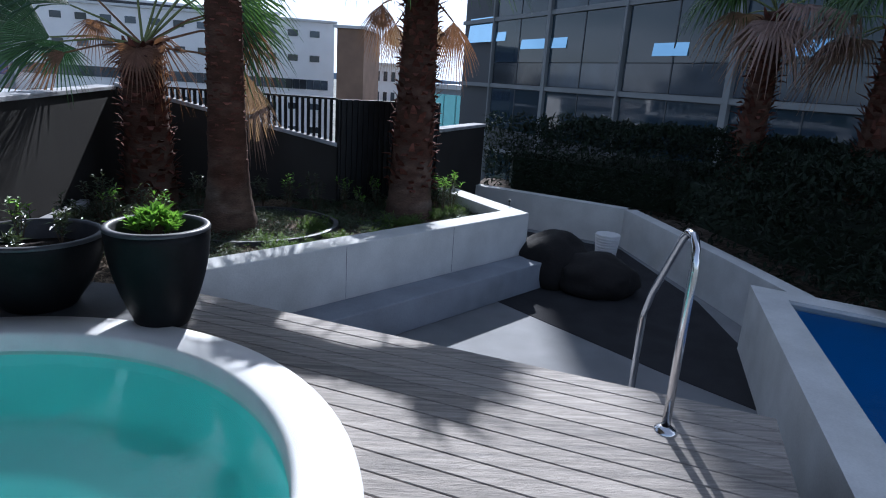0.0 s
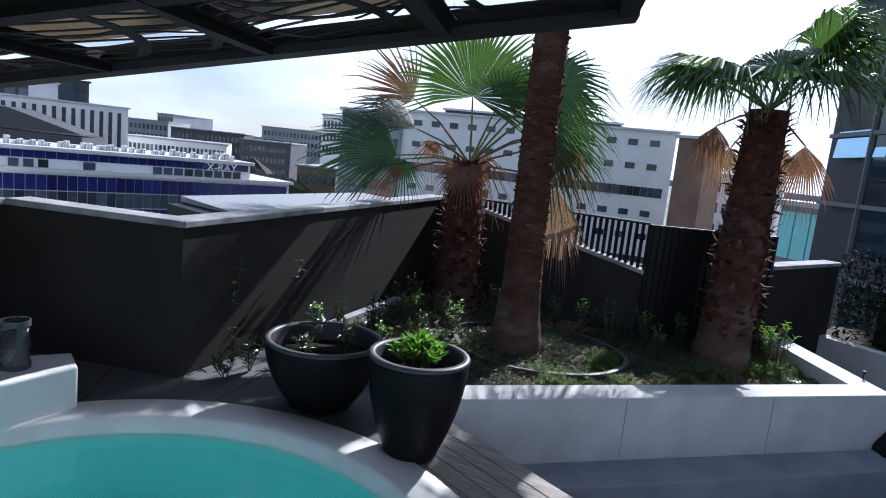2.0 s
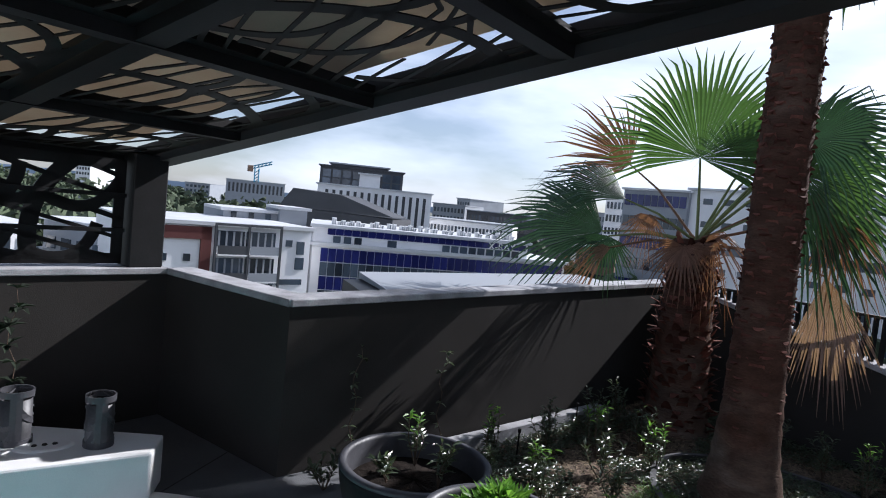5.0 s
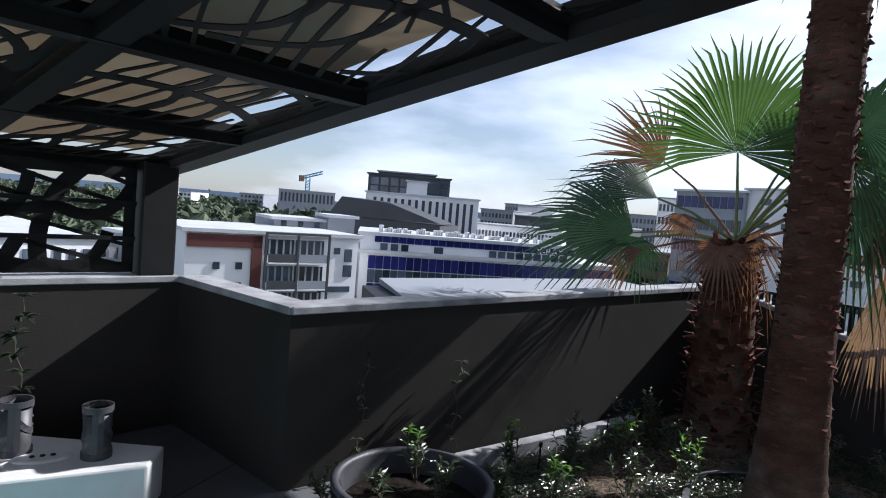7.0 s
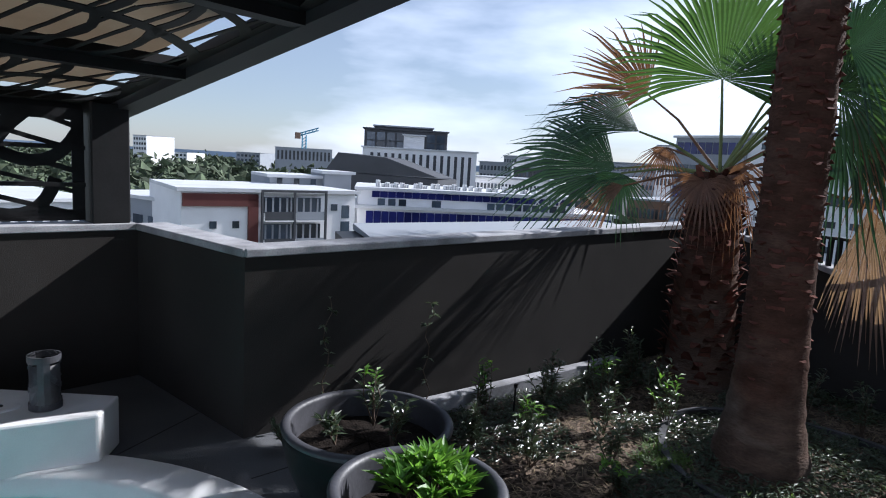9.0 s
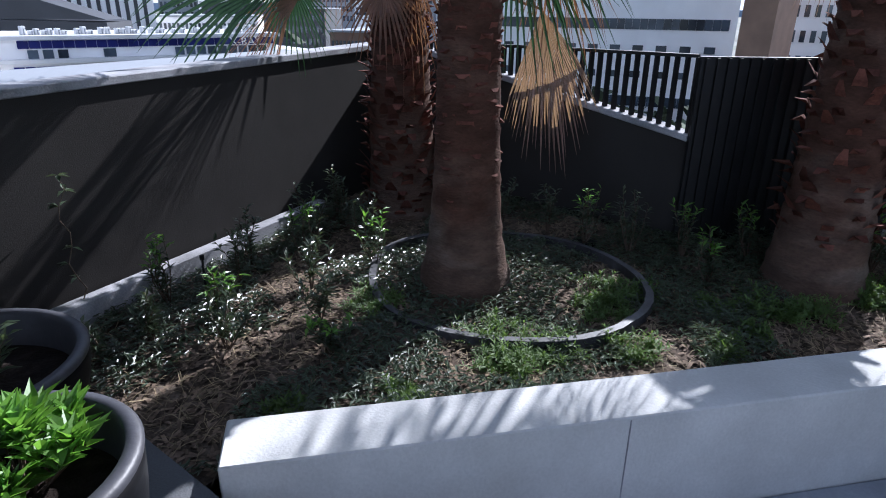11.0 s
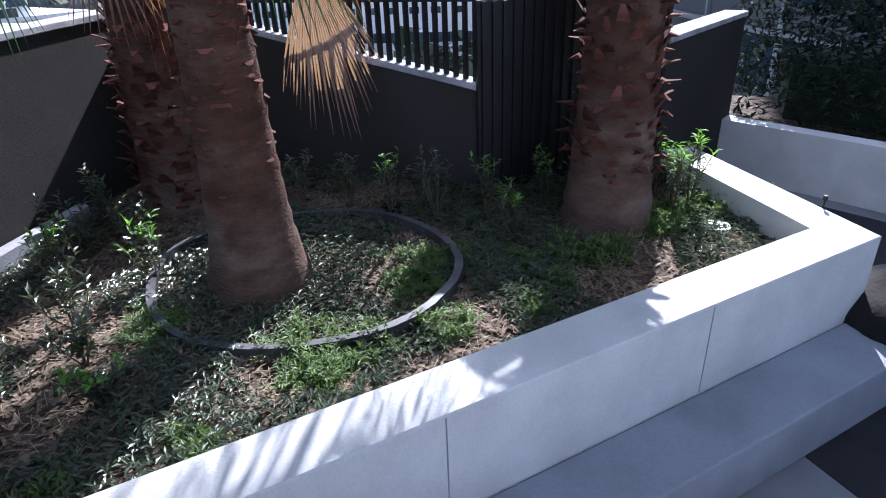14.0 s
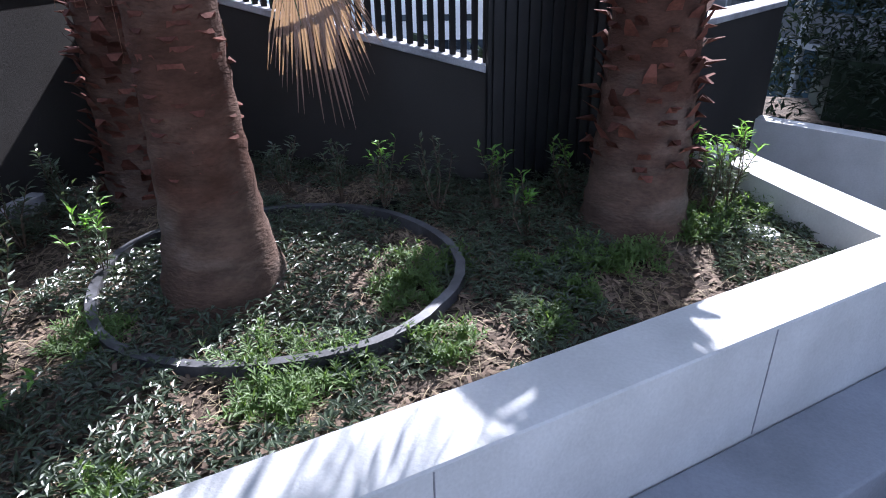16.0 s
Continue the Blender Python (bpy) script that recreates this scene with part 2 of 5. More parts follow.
def water_material(name, tint):
    """Clear water: a thin rippled gloss over what lies beneath."""
    m = bpy.data.materials.new(name)
    m.use_nodes = True
    n, l = m.node_tree.nodes, m.node_tree.links
    n.remove(n["Principled BSDF"])
    tr, gl, mix, fr = n.new("ShaderNodeBsdfTransparent"), n.new("ShaderNodeBsdfGlossy"), n.new("ShaderNodeMixShader"), n.new("ShaderNodeFresnel")
    tr.inputs["Color"].default_value = (*tint, 1)
    gl.inputs["Roughness"].default_value = 0.05
    fr.inputs["IOR"].default_value = 1.33
    no, bp = n.new("ShaderNodeTexNoise"), n.new("ShaderNodeBump")
    no.inputs["Scale"].default_value, no.inputs["Detail"].default_value = 4.0, 3.0
    bp.inputs["Strength"].default_value, bp.inputs["Distance"].default_value = 0.25, 0.03
    tc = n.new("ShaderNodeTexCoord")
    l.new(tc.outputs["Object"], no.inputs["Vector"])
    l.new(no.outputs["Fac"], bp.inputs["Height"])
    l.new(bp.outputs["Normal"], gl.inputs["Normal"])
    l.new(bp.outputs["Normal"], fr.inputs["Normal"])
    l.new(fr.outputs["Fac"], mix.inputs["Fac"])
    l.new(tr.outputs["BSDF"], mix.inputs[1])
    l.new(gl.outputs["BSDF"], mix.inputs[2])
    l.new(mix.outputs["Shader"], n["Material Output"].inputs["Surface"])
    return m


M_WATER = water_material("clear pool water", (0.85, 0.97, 0.97))


# ---- builders ----
def part(name, bm, mat, parent=None, label="", kind="", smooth=False, at=None):
    me = bpy.data.meshes.new(name)
    bm.normal_update()
    bm.to_mesh(me)
    bm.free()
    me.materials.append(mat)
    if smooth:
        for p in me.polygons:
            p.use_smooth = True
    ob = new(name, me)
    if parent:
        ob.parent = parent
    if at:
        ob.location = at
    return tagged(ob, label, kind=kind)


def thing(name, label, category, at=(0, 0, 0), group=""):
    ob = new(name)
    ob.location = at
    ob.empty_display_size = 0.1
    return tagged(ob, label, category, group)


def box(bm, lo, hi, m=None):
    vs = [bm.verts.new((x, y, z)) for x in (lo[0], hi[0]) for y in (lo[1], hi[1]) for z in (lo[2], hi[2])]
    for f in ((0, 1, 3, 2), (4, 6, 7, 5), (0, 4, 5, 1), (2, 3, 7, 6), (0, 2, 6, 4), (1, 5, 7, 3)):
        bm.faces.new([vs[i] for i in f])
    if m is not None:
        bmesh.ops.transform(bm, matrix=m, verts=vs)
    return vs


def prism(bm, pts, z0, z1):
    """A upright prism over a plan polygon; z0, z1 numbers or one height for each point."""
    n = len(pts)
    z0 = z0 if isinstance(z0, (list, tuple)) else [z0] * n
    z1 = z1 if isinstance(z1, (list, tuple)) else [z1] * n
    a = [bm.verts.new((p[0], p[1], z)) for p, z in zip(pts, z0)]
    b = [bm.verts.new((p[0], p[1], z)) for p, z in zip(pts, z1)]
    bm.faces.new(b)
    bm.faces.new(a[::-1])
    for i in range(n):
        j = (i + 1) % n
        bm.faces.new((a[i], a[j], b[j], b[i]))


def run(bm, p, q, width, z0, z1, side=0.0, z0b=None, z1b=None):
    """A straight wall from p to q. side: how far its middle is off the line, to the left."""
    p, q = Vector(p[:2]), Vector(q[:2])
    d = (q - p).normalized()
    n = Vector((-d.y, d.x))
    o = n * side
    w = n * width / 2
    pts = [p + o - w, q + o - w, q + o + w, p + o + w]
    a, b = (z0, z0 if z0b is None else z0b), (z1, z1 if z1b is None else z1b)
    prism(bm, pts, [a[0], a[1], a[1], a[0]], [b[0], b[1], b[1], b[0]])


def bevelled(bm, w=0.01, seg=2):
    bmesh.ops.recalc_face_normals(bm, faces=bm.faces)
    bmesh.ops.bevel(bm, geom=[e for e in bm.edges], offset=w, segments=seg, affect="EDGES", profile=0.5)
    return bm


def tube(bm, pts, r, seg=8, r2=None, cap=True):
    """A round tube through points, tapering from r to r2."""
    pts = [Vector(p) for p in pts]
    rings = []
    for i, p in enumerate(pts):
        d = (pts[min(i + 1, len(pts) - 1)] - pts[max(i - 1, 0)]).normalized()
        u = d.cross(Vector((0.13, 0.31, 0.94)) if abs(d.z) < 0.9 else Vector((1, 0, 0))).normalized()
        v = d.cross(u)
        k = r if r2 is None else r + (r2 - r) * i / (len(pts) - 1)
        rings.append([bm.verts.new(p + (u * math.cos(a) + v * math.sin(a)) * k) for a in [2 * math.pi * j / seg for j in range(seg)]])
    for a, b in zip(rings, rings[1:]):
        for j in range(seg):
            bm.faces.new((a[j], a[(j + 1) % seg], b[(j + 1) % seg], b[j]))
    if cap:
        bm.faces.new(rings[0][::-1])
        bm.faces.new(rings[-1])
    return rings


def lathe(bm, profile, seg=48, wob=0.0):
    rings = []
    for r, z in profile:
        rings.append([bm.verts.new((r * math.cos(a), r * math.sin(a), z)) for a in [2 * math.pi * j / seg for j in range(seg)]])
    for a, b in zip(rings, rings[1:]):
        for j in range(seg):
            bm.faces.new((a[j], a[(j + 1) % seg], b[(j + 1) % seg], b[j]))
    return rings


def structure(name, bm, mat, label="", smooth=False):
    return part(name, bm, mat, None, label, "structure", smooth)


# ---- plan ----
POOL_C, POOL_RI, POOL_RO = Vector((-1.70, 1.30)), 1.62, 1.90
WALL_A, WALL_B, WALL_C, WALL_D, WALL_E = (-3.86, 7.98), (-3.25, 3.08), (-4.66, 2.60), (-4.25, 0.9), (-3.4, -2.6)
WALL_Z, FLOOR_Z, SOIL_Z = 1.18, -0.75, -0.10
# planter: outer front corner near the pots, outer far corner, back end
PL_A, PL_B, PL_C = Vector((-1.38, 3.97)), Vector((1.62, 6.95)), Vector((0.74, 8.50))
PL_TOP, PL_W = 0.10, 0.28

# ground far below, to the horizon
bm = bmesh.new()
prism(bm, [(-4200, -4200), (4200, -4200), (4200, 4200), (-4200, 4200)], -26, -25)
structure("ground", bm, M_GROUND, "hazy city ground far below the roof terrace")
# the block that carries the terrace
bm = bmesh.new()
prism(bm, [(-3.6, -3.0), (-4.95, 2.62), (-3.5, 3.2), (-4.1, 8.25), (-0.9, 8.1), (0.4, 9.0), (1.2, 11.0), (5.0, 11.0), (6.8, 6.0), (6.0, -3.0)], -24.9, FLOOR_Z - 0.01)
structure("terrace_slab", bm, M_RENDER, "concrete body of the building under the terrace")

# parapet wall
def wall_with_coping(name, p, q, z, base=-0.75, zq=None, thick=0.2, side=0.1, over=0.02):
    zq = z if zq is None else zq
    bm = bmesh.new()
    run(bm, p, q, thick, base, z - 0.05, side, None, zq - 0.05)
    structure(name, bm, M_RENDER, "dark grey rendered parapet wall with fine grain")
    bm = bmesh.new()
    run(bm, p, q, thick + 2 * over, z - 0.05, z, side, zq - 0.05, zq)
    bevelled(bm, 0.006, 1)
    structure("coping", bm, M_COPING, "pale weathered cement coping on the parapet wall")

wall_with_coping("wall_west", WALL_B, WALL_A, WALL_Z, zq=1.27)
wall_with_coping("wall_corner", WALL_C, WALL_B, WALL_Z)
wall_with_coping("wall_southwest", WALL_D, WALL_C, WALL_Z)
wall_with_coping("wall_south_west_end", WALL_E, WALL_D, WALL_Z)
# sloping wall with the slatted fence
FEN_A, FEN_B, FEN_C = (-3.88, 8.0), (-0.88, 7.76), (0.47, 8.70)
wall_with_coping("wall_north", FEN_A, FEN_B, 1.31, zq=0.72, thick=0.14, side=0.08)
wall_with_coping("wall_north_east", FEN_C, (1.30, 10.6), 0.92, thick=0.2)
bm = bmesh.new()
run(bm, (-0.8, 7.9), (0.42, 8.77), 0.12, -0.75, 0.5, 0.12)
structure("wall_behind_panel", bm, M_RENDER)

# kerb at the foot of the west wall
bm = bmesh.new()
run(bm, (-3.31, 4.2), (-3.61, 6.62), 0.10, SOIL_Z - 0.1, 0.02)
bevelled(bm, 0.008, 1)
structure("kerb", bm, M_COPING, "pale concrete kerb at the foot of the wall")

# pergola: a roof sloping up from the wall corner
PG_A, PG_B = Vector((-4.94, 2.57, 1.96)), Vector((-0.52, 4.17, 2.77))
PG_U = (PG_B - PG_A)
PG_N = Vector((0.326, -0.945, 0.0))


def roof_point(u, s, h=0.0):
    """u: 0..1 along the front beam, s: metres back from it, h: metres up."""
    return PG_A + PG_U * u + PG_N * s + Vector((0, 0, h))


def roof_bar(bm, u0, s0, u1, s1, w, h0, h1):
    p, q = roof_point(u0, s0), roof_point(u1, s1)
    d = (q - p).normalized()
    n = Vector((-d.y, d.x, 0)).normalized() * w / 2
    vs = []
    for e in (p, q):
        for o in (-n, n):
            for h in (h0, h1):
                vs.append(bm.verts.new(e + o + Vector((0, 0, h))))
    for f in ((0, 1, 3, 2), (4, 6, 7, 5), (0, 4, 5, 1), (2, 3, 7, 6), (0, 2, 6, 4), (1, 5, 7, 3)):
        bm.faces.new([vs[i] for i in f])


pergola = thing("pergola", "charcoal steel pergola with laser-cut leaf pattern panels over the pool", "pergola", (-4.7, 2.4, 1.18))
PERG_OFF = -Vector((-4.7, 2.4, 1.18))


def perg_part(name, bm, mat, label=""):
    bmesh.ops.translate(bm, vec=PERG_OFF, verts=bm.verts)
    return part(name, bm, mat, pergola, label)


bm = bmesh.new()
roof_bar(bm, -0.02, 0.09, 1.0, 0.09, 0.18, 0.0, 0.16)
perg_part("front_beam", bm, M_BEAM, "charcoal front beam")
bm = bmesh.new()
roof_bar(bm, -0.02, -0.05, 1.03, -0.05, 0.10, 0.16, 0.18)
perg_part("roof_edge", bm, M_BEAM)
for s in (1.45, 2.9, 4.35):
    bm = bmesh.new()
    roof_bar(bm, 0.0, s, 1.0, s, 0.12, 0.0, 0.14)
    perg_part("purlin", bm, M_BLACK)
for u in (0.0, 0.25, 0.5, 0.75, 0.985):
    bm = bmesh.new()
    roof_bar(bm, u, 0.18, u, 4.3, 0.11, 0.004, 0.13)
    perg_part("rafter", bm, M_BLACK)
bm = bmesh.new()
for a, b in (((-0.03, -0.10), (1.03, 4.5)),):
    vs = [bm.verts.new(roof_point(u, s, h)) for h in (0.20, 0.22) for u, s in ((a[0], a[1] + 0.35), (b[0], a[1] + 0.35), (b[0], b[1]), (a[0], b[1]))]
    for f in ((0, 1, 2, 3), (7, 6, 5, 4), (0, 4, 5, 1), (1, 5, 6, 2), (2, 6, 7, 3), (3, 7, 4, 0)):
        bm.faces.new([vs[i] for i in f])
perg_part("canopy", bm, M_SAIL, "cream canopy cloth over the cut panels")


def cut_panel(rng, w, h, tofn, bm, thick, bar=0.03):
    """Leaf-vein laser-cut sheet: a bent main vein, curved ribs and thin slanted bars."""
    def ribbon(pts, wid):
        prev = None
        for i, p in enumerate(pts):
            q, o = pts[min(i + 1, len(pts) - 1)], pts[max(i - 1, 0)]
            d = Vector((q[0] - o[0], q[1] - o[1]))
            d = d.normalized() if d.length > 1e-6 else Vector((1, 0))
            n = Vector((-d.y, d.x)) * wid / 2
            cur = []
            for k in (-1, 1):
                x, y = min(max(p[0] + n.x * k, 0), w), min(max(p[1] + n.y * k, 0), h)
                cur += [bm.verts.new(tofn(x, y, 0)), bm.verts.new(tofn(x, y, thick))]
            if prev:
                for f in ((prev[0], cur[0], cur[2], prev[2]), (prev[1], prev[3], cur[3], cur[1]), (prev[0], prev[1], cur[1], cur[0]), (prev[2], cur[2], cur[3], prev[3])):
                    bm.faces.new(f)
            prev = cur
    def arc(x0, y0, x1, y1, bend, n=9):
        out = []
        dx, dy = x1 - x0, y1 - y0
        for i in range(n):
            t = i / (n - 1)
            k = bend * 4 * t * (1 - t)
            out.append((x0 + dx * t - dy * k, y0 + dy * t + dx * k))
        return out
    for e in (((0, 0), (w, 0)), ((0, h), (w, h)), ((0, 0), (0, h)), ((w, 0), (w, h))):
        ribbon(arc(*e[0], *e[1], 0, 2), bar * 2.6)
    # a bent main vein, side veins that leave it in curves, and slanted parallel bars between them
    nm = max(1, round(w / 0.75))
    lean = 0.35 * h * (1 if rng.random() > 0.5 else -1)
    for i in range(nm):
        x0 = w * (i + 0.35 + 0.3 * rng.random()) / nm
        sgn = 1 if i % 2 else -1
        main = arc(x0 - lean * 0.5, 0, x0 + lean * 0.5, h, 0.16 * sgn, 13)
        ribbon(main, bar * 1.8)
        k = max(2, round(h / 0.42))
        for q in range(k):
            a = main[min(12, 1 + round(11 * q / k))]
            for sd in (-1, 1):
                reach = w / nm * (0.45 + 0.25 * rng.random())
                rise = (0.16 + 0.22 * rng.random()) * min(h, 1.4)
                ribbon(arc(a[0], a[1], a[0] + sd * reach, a[1] + rise, -0.28 * sd, 9), bar * (1.15 + 0.4 * rng.random()))
    step = 0.15 if h > 0.4 else 0.06
    slope = (0.18 + 0.2 * rng.random()) * (1 if rng.random() > 0.4 else -1)
    for i in range(int(h / step) + 3):
        y = step * (i - 1 + 0.35 * rng.random())
        x = 0.0
        while x < w:
            ln = 0.3 + 0.6 * rng.random()
            y1 = y + slope * x
            ribbon(arc(x, y1, min(x + ln, w), y1 + slope * ln, 0.05 * (rng.random() - 0.5), 5), bar * (0.45 + 0.3 * rng.random()))
            x += ln * (1.0 if rng.random() > 0.3 else 1.35)


rng = random.Random(7)
LEN_U = Vector((PG_U.x, PG_U.y)).length
for iu in range(4):
    for js in range(3):
        u0, u1 = 0.25 * iu + 0.012, 0.25 * iu + 0.238
        s0 = 1.45 * js + (0.2 if js == 0 else 0.07)
        s1 = 1.45 * (js + 1) - 0.07
        bm = bmesh.new()
        cut_panel(rng, (u1 - u0) * LEN_U, s1 - s0, lambda x, y, z: roof_point(u0 + x / LEN_U, s0 + y, 0.05 + z), bm, 0.006, 0.042)
        perg_part("cut_panel", bm, M_BLACK, "black laser-cut roof panel with leaf veins" if iu + js == 0 else "")

# screen standing on the wall coping, and its post
screen = thing("garden_screen", "black laser-cut leaf pattern screen standing on the parapet wall", "screen", (-4.6, 2.4, WALL_Z))
c, d = Vector((-4.72, 2.42)), Vector((0.236, -0.972))
nn = Vector((0.972, 0.236))


def scr(x, y, z):
    p = d * (x + 0.16) + nn * z
    return Vector((p.x - 0.12 + 0.0, p.y + 0.02, y))


bm = bmesh.new()
run(bm, (-0.17, 0.13), (-0.10, -0.12), 0.22, 0.0, 0.86)
bevelled(bm, 0.01, 1)
part("post", bm, M_BLACK, screen, "black steel post")
for k in range(2):
    bm = bmesh.new()
    cut_panel(rng, 1.5, 0.78, lambda x, y, z: scr(x + k * 1.58, y + 0.02, z), bm, 0.012, 0.06)
    part("cut_panel", bm, M_BLACK, screen)
    bm = bmesh.new()
    p, q = scr(1.5 + k * 1.58, 0, 0), scr(1.58 + k * 1.58, 0, 0)
    run(bm, p, q, 0.08, 0.0, 0.80)
    part("post", bm, M_BLACK, screen)
for z in (0.26, 0.52):
    bm = bmesh.new()
    run(bm, scr(0, 0, 0.03), scr(3.0, 0, 0.03), 0.03, z, z + 0.03)
    part("rail", bm, M_BLACK, screen)

# lower floor, bench, far low wall
bm = bmesh.new()
prism(bm, [(-4.0, -2.9), (5.9, -2.9), (6.7, 6.0), (5.0, 10.9), (1.2, 10.9), (0.4, 8.9), (-0.9, 8.0), (-4, 8)], FLOOR_Z - 0.2, FLOOR_Z)
structure("floor", bm, M_FLOORL, "pale grey paving of the lower terrace")
# darker area laid over the pale floor
bm = bmesh.new()
prism(bm, [(1.20, 6.05), (2.50, 4.45), (3.1, 3.8), (3.55, 5.2), (3.65, 6.4), (3.40, 8.7), (2.0, 9.6), (1.15, 9.2), (1.75, 7.0)], FLOOR_Z, FLOOR_Z + 0.006)
structure("dark_floor_area", bm, M_FLOORD, "darker area of the lower terrace floor")


def offset(p, q, w):
    d = (q - p).normalized()
    return Vector((d.y, -d.x)) * w


n1, n2 = offset(PL_A, PL_B, 1), offset(PL_B, PL_C, 1)
bis = (n1 + n2) / (1 + n1.dot(n2))
d1 = (PL_B - PL_A).normalized()
PL_A0 = PL_A - d1 * 0.12
# front and side planter walls
bm = bmesh.new()
prism(bm, [PL_A0, PL_B, PL_B - bis * PL_W, PL_A0 - n1 * PL_W], FLOOR_Z, PL_TOP)
bevelled(bm, 0.007, 1)
structure("planter_wall_front", bm, M_PLANTER, "pale painted concrete planter wall with a broad top")
bm = bmesh.new()
prism(bm, [PL_B, PL_C, PL_C - n2 * PL_W, PL_B - bis * PL_W], FLOOR_Z, PL_TOP - 0.001)
structure("planter_wall_side", bm, M_PLANTER, "pale painted concrete planter wall with a broad top")
bm = bmesh.new()
prism(bm, [PL_A + n1 * 0.004, PL_A + n1 * 0.37, PL_B + n1 * 0.37 + d1 * 0.05, PL_B + n1 * 0.004], FLOOR_Z, -0.42)
bevelled(bm, 0.012, 2)
structure("bench", bm, M_BENCH, "pale concrete bench along the planter wall")
for k in (0.34, 0.68):
    p = PL_A.lerp(PL_B, k) + n1 * 0.001
    bm = bmesh.new()
    run(bm, p, p + d1 * 0.005, 0.004, -0.415, PL_TOP - 0.012)
    structure("joint", bm, M_COPING)
# soil
bm = bmesh.new()
rs = random.Random(3)
poly = [Vector((-3.27, 3.3)), Vector((-1.7, 3.95)), PL_B - bis * PL_W * 0.6, PL_C, Vector((0.45, 8.66)), Vector((-0.9, 7.82)), Vector((-3.86, 8.05))]


def inside(p, poly):
    c = False
    for i in range(len(poly)):
        a, b = poly[i], poly[i - 1]
        if (a.y > p[1]) != (b.y > p[1]) and p[0] < (b.x - a.x) * (p[1] - a.y) / (b.y - a.y) + a.x:
            c = not c
    return c


def soil_z(x, y):
    return SOIL_Z + 0.05 * noise.noise(Vector((x * 1.3, y * 1.3, 0))) + 0.02 * noise.noise(Vector((x * 6, y * 6, 2))) + 0.05 * max(0, 1 - abs(x + 1.7) / 1.2) * max(0, 1 - abs(y - 6.0) / 1.2)


STEP = 0.06
grid = {}
for i in range(95):
    for j in range(100):
        x, y = -3.93 + i * STEP, 3.1 + j * STEP
        grid[i, j] = (x, y)
vv = {}
for i in range(94):
    for j in range(99):
        x, y = grid[i, j]
        if inside((x + STEP / 2, y + STEP / 2), poly):
            f = []
            for k in ((i, j), (i + 1, j), (i + 1, j + 1), (i, j + 1)):
                if k not in vv:
                    gx, gy = grid[k]
                    vv[k] = bm.verts.new((gx, gy, soil_z(gx, gy)))
                f.append(vv[k])
            bm.faces.new(f)
structure("soil", bm, M_SOIL, "dark mulched soil of the planter bed", smooth=True)

# far low wall with raised bed and hedge
LW = [Vector((0.95, 10.55)), Vector((3.45, 8.92)), Vector((3.78, 6.3)), Vector((3.90, 5.0))]
for i, (p, q) in enumerate(zip(LW, LW[1:])):
    bm = bmesh.new()
    run(bm, p, q, 0.2, FLOOR_Z, -0.15, 0.1)
    structure("low_wall", bm, M_PLANTER, "pale painted low wall of the hedge bed")
bm = bmesh.new()
prism(bm, [LW[0] + Vector((.2, .1)), LW[1] + Vector((.2, .1)), LW[2] + Vector((.2, .1)), LW[3] + Vector((.25, 0)), Vector((8.0, 3.6)), Vector((8.0, 12.0)), Vector((1.5, 12.0))], FLOOR_Z, -0.25)
structure("hedge_bed", bm, M_SOIL, "dark soil of the hedge bed")

# square pool
BX = [Vector((3.48, 5.06)), Vector((2.32, 1.80)), Vector((1.75, -0.4)), Vector((1.2, -2.6)), Vector((5.6, -2.6)), Vector((6.4, 3.3))]
bm = bmesh.new()
cen = Vector((3.9, 1.5))
ins = [Vector((3.62, 4.66)), Vector((2.62, 1.74)), Vector((2.05, -0.4)), Vector((1.5, -2.3)), Vector((5.4, -2.3)), Vector((6.1, 3.25))]
o = [[bm.verts.new((p.x, p.y, z)) for p in BX] for z in (FLOOR_Z, -0.08)]
i_ = [[bm.verts.new((p.x, p.y, z)) for p in ins] for z in (-0.30, -0.08)]
for k in range(6):
    j = (k + 1) % 6
    bm.faces.new((o[0][k], o[0][j], o[1][j], o[1][k]))
    bm.faces.new((o[1][k], o[1][j], i_[1][j], i_[1][k]))
    bm.faces.new((i_[1][k], i_[1][j], i_[0][j], i_[0][k]))
bmesh.ops.recalc_face_normals(bm, faces=bm.faces)
structure("pool_wall", bm, M_PLANTER, "pale rendered wall of the long pool")
bm = bmesh.new()
bm.faces.new([bm.verts.new((p.x, p.y, -0.16)) for p in ins])
structure("pool_lining", bm, M_BLUE, "royal blue lining of the long pool")
bm = bmesh.new()
bm.faces.new([bm.verts.new((p.x, p.y, -0.115)) for p in ins])
ob = structure("pool_water", bm, M_WATER, "still water of the long pool")
ob.visible_shadow = False

# round spa pool
bm = bmesh.new()
RO, RI = POOL_RO, POOL_RI
rings = lathe(bm, [(RO, -0.06), (RO, 0.022), (RO - 0.012, 0.032), (RI + 0.03, 0.034), (RI, 0.015), (RI - 0.004, -0.12)], 96)
bmesh.ops.translate(bm, vec=(POOL_C.x, POOL_C.y, 0), verts=bm.verts)
spa_rim = part("pool_rim", bm, M_RIM, None, "broad white rim of the round spa pool", "structure", True)
bm = bmesh.new()
lathe(bm, [(RI - 0.004, -0.10), (RI - 0.03, -0.45), (RI - 0.10, -0.50), (RI - 0.52, -0.52), (RI - 0.58, -0.56), (RI - 0.64, -0.92), (RI - 0.8, -1.0), (0.02, -1.02)], 96)
bmesh.ops.translate(bm, vec=(POOL_C.x, POOL_C.y, 0), verts=bm.verts)
structure("spa_lining", bm, M_SHELL, "turquoise lining and seat ledge of the spa pool", True)
bm = bmesh.new()
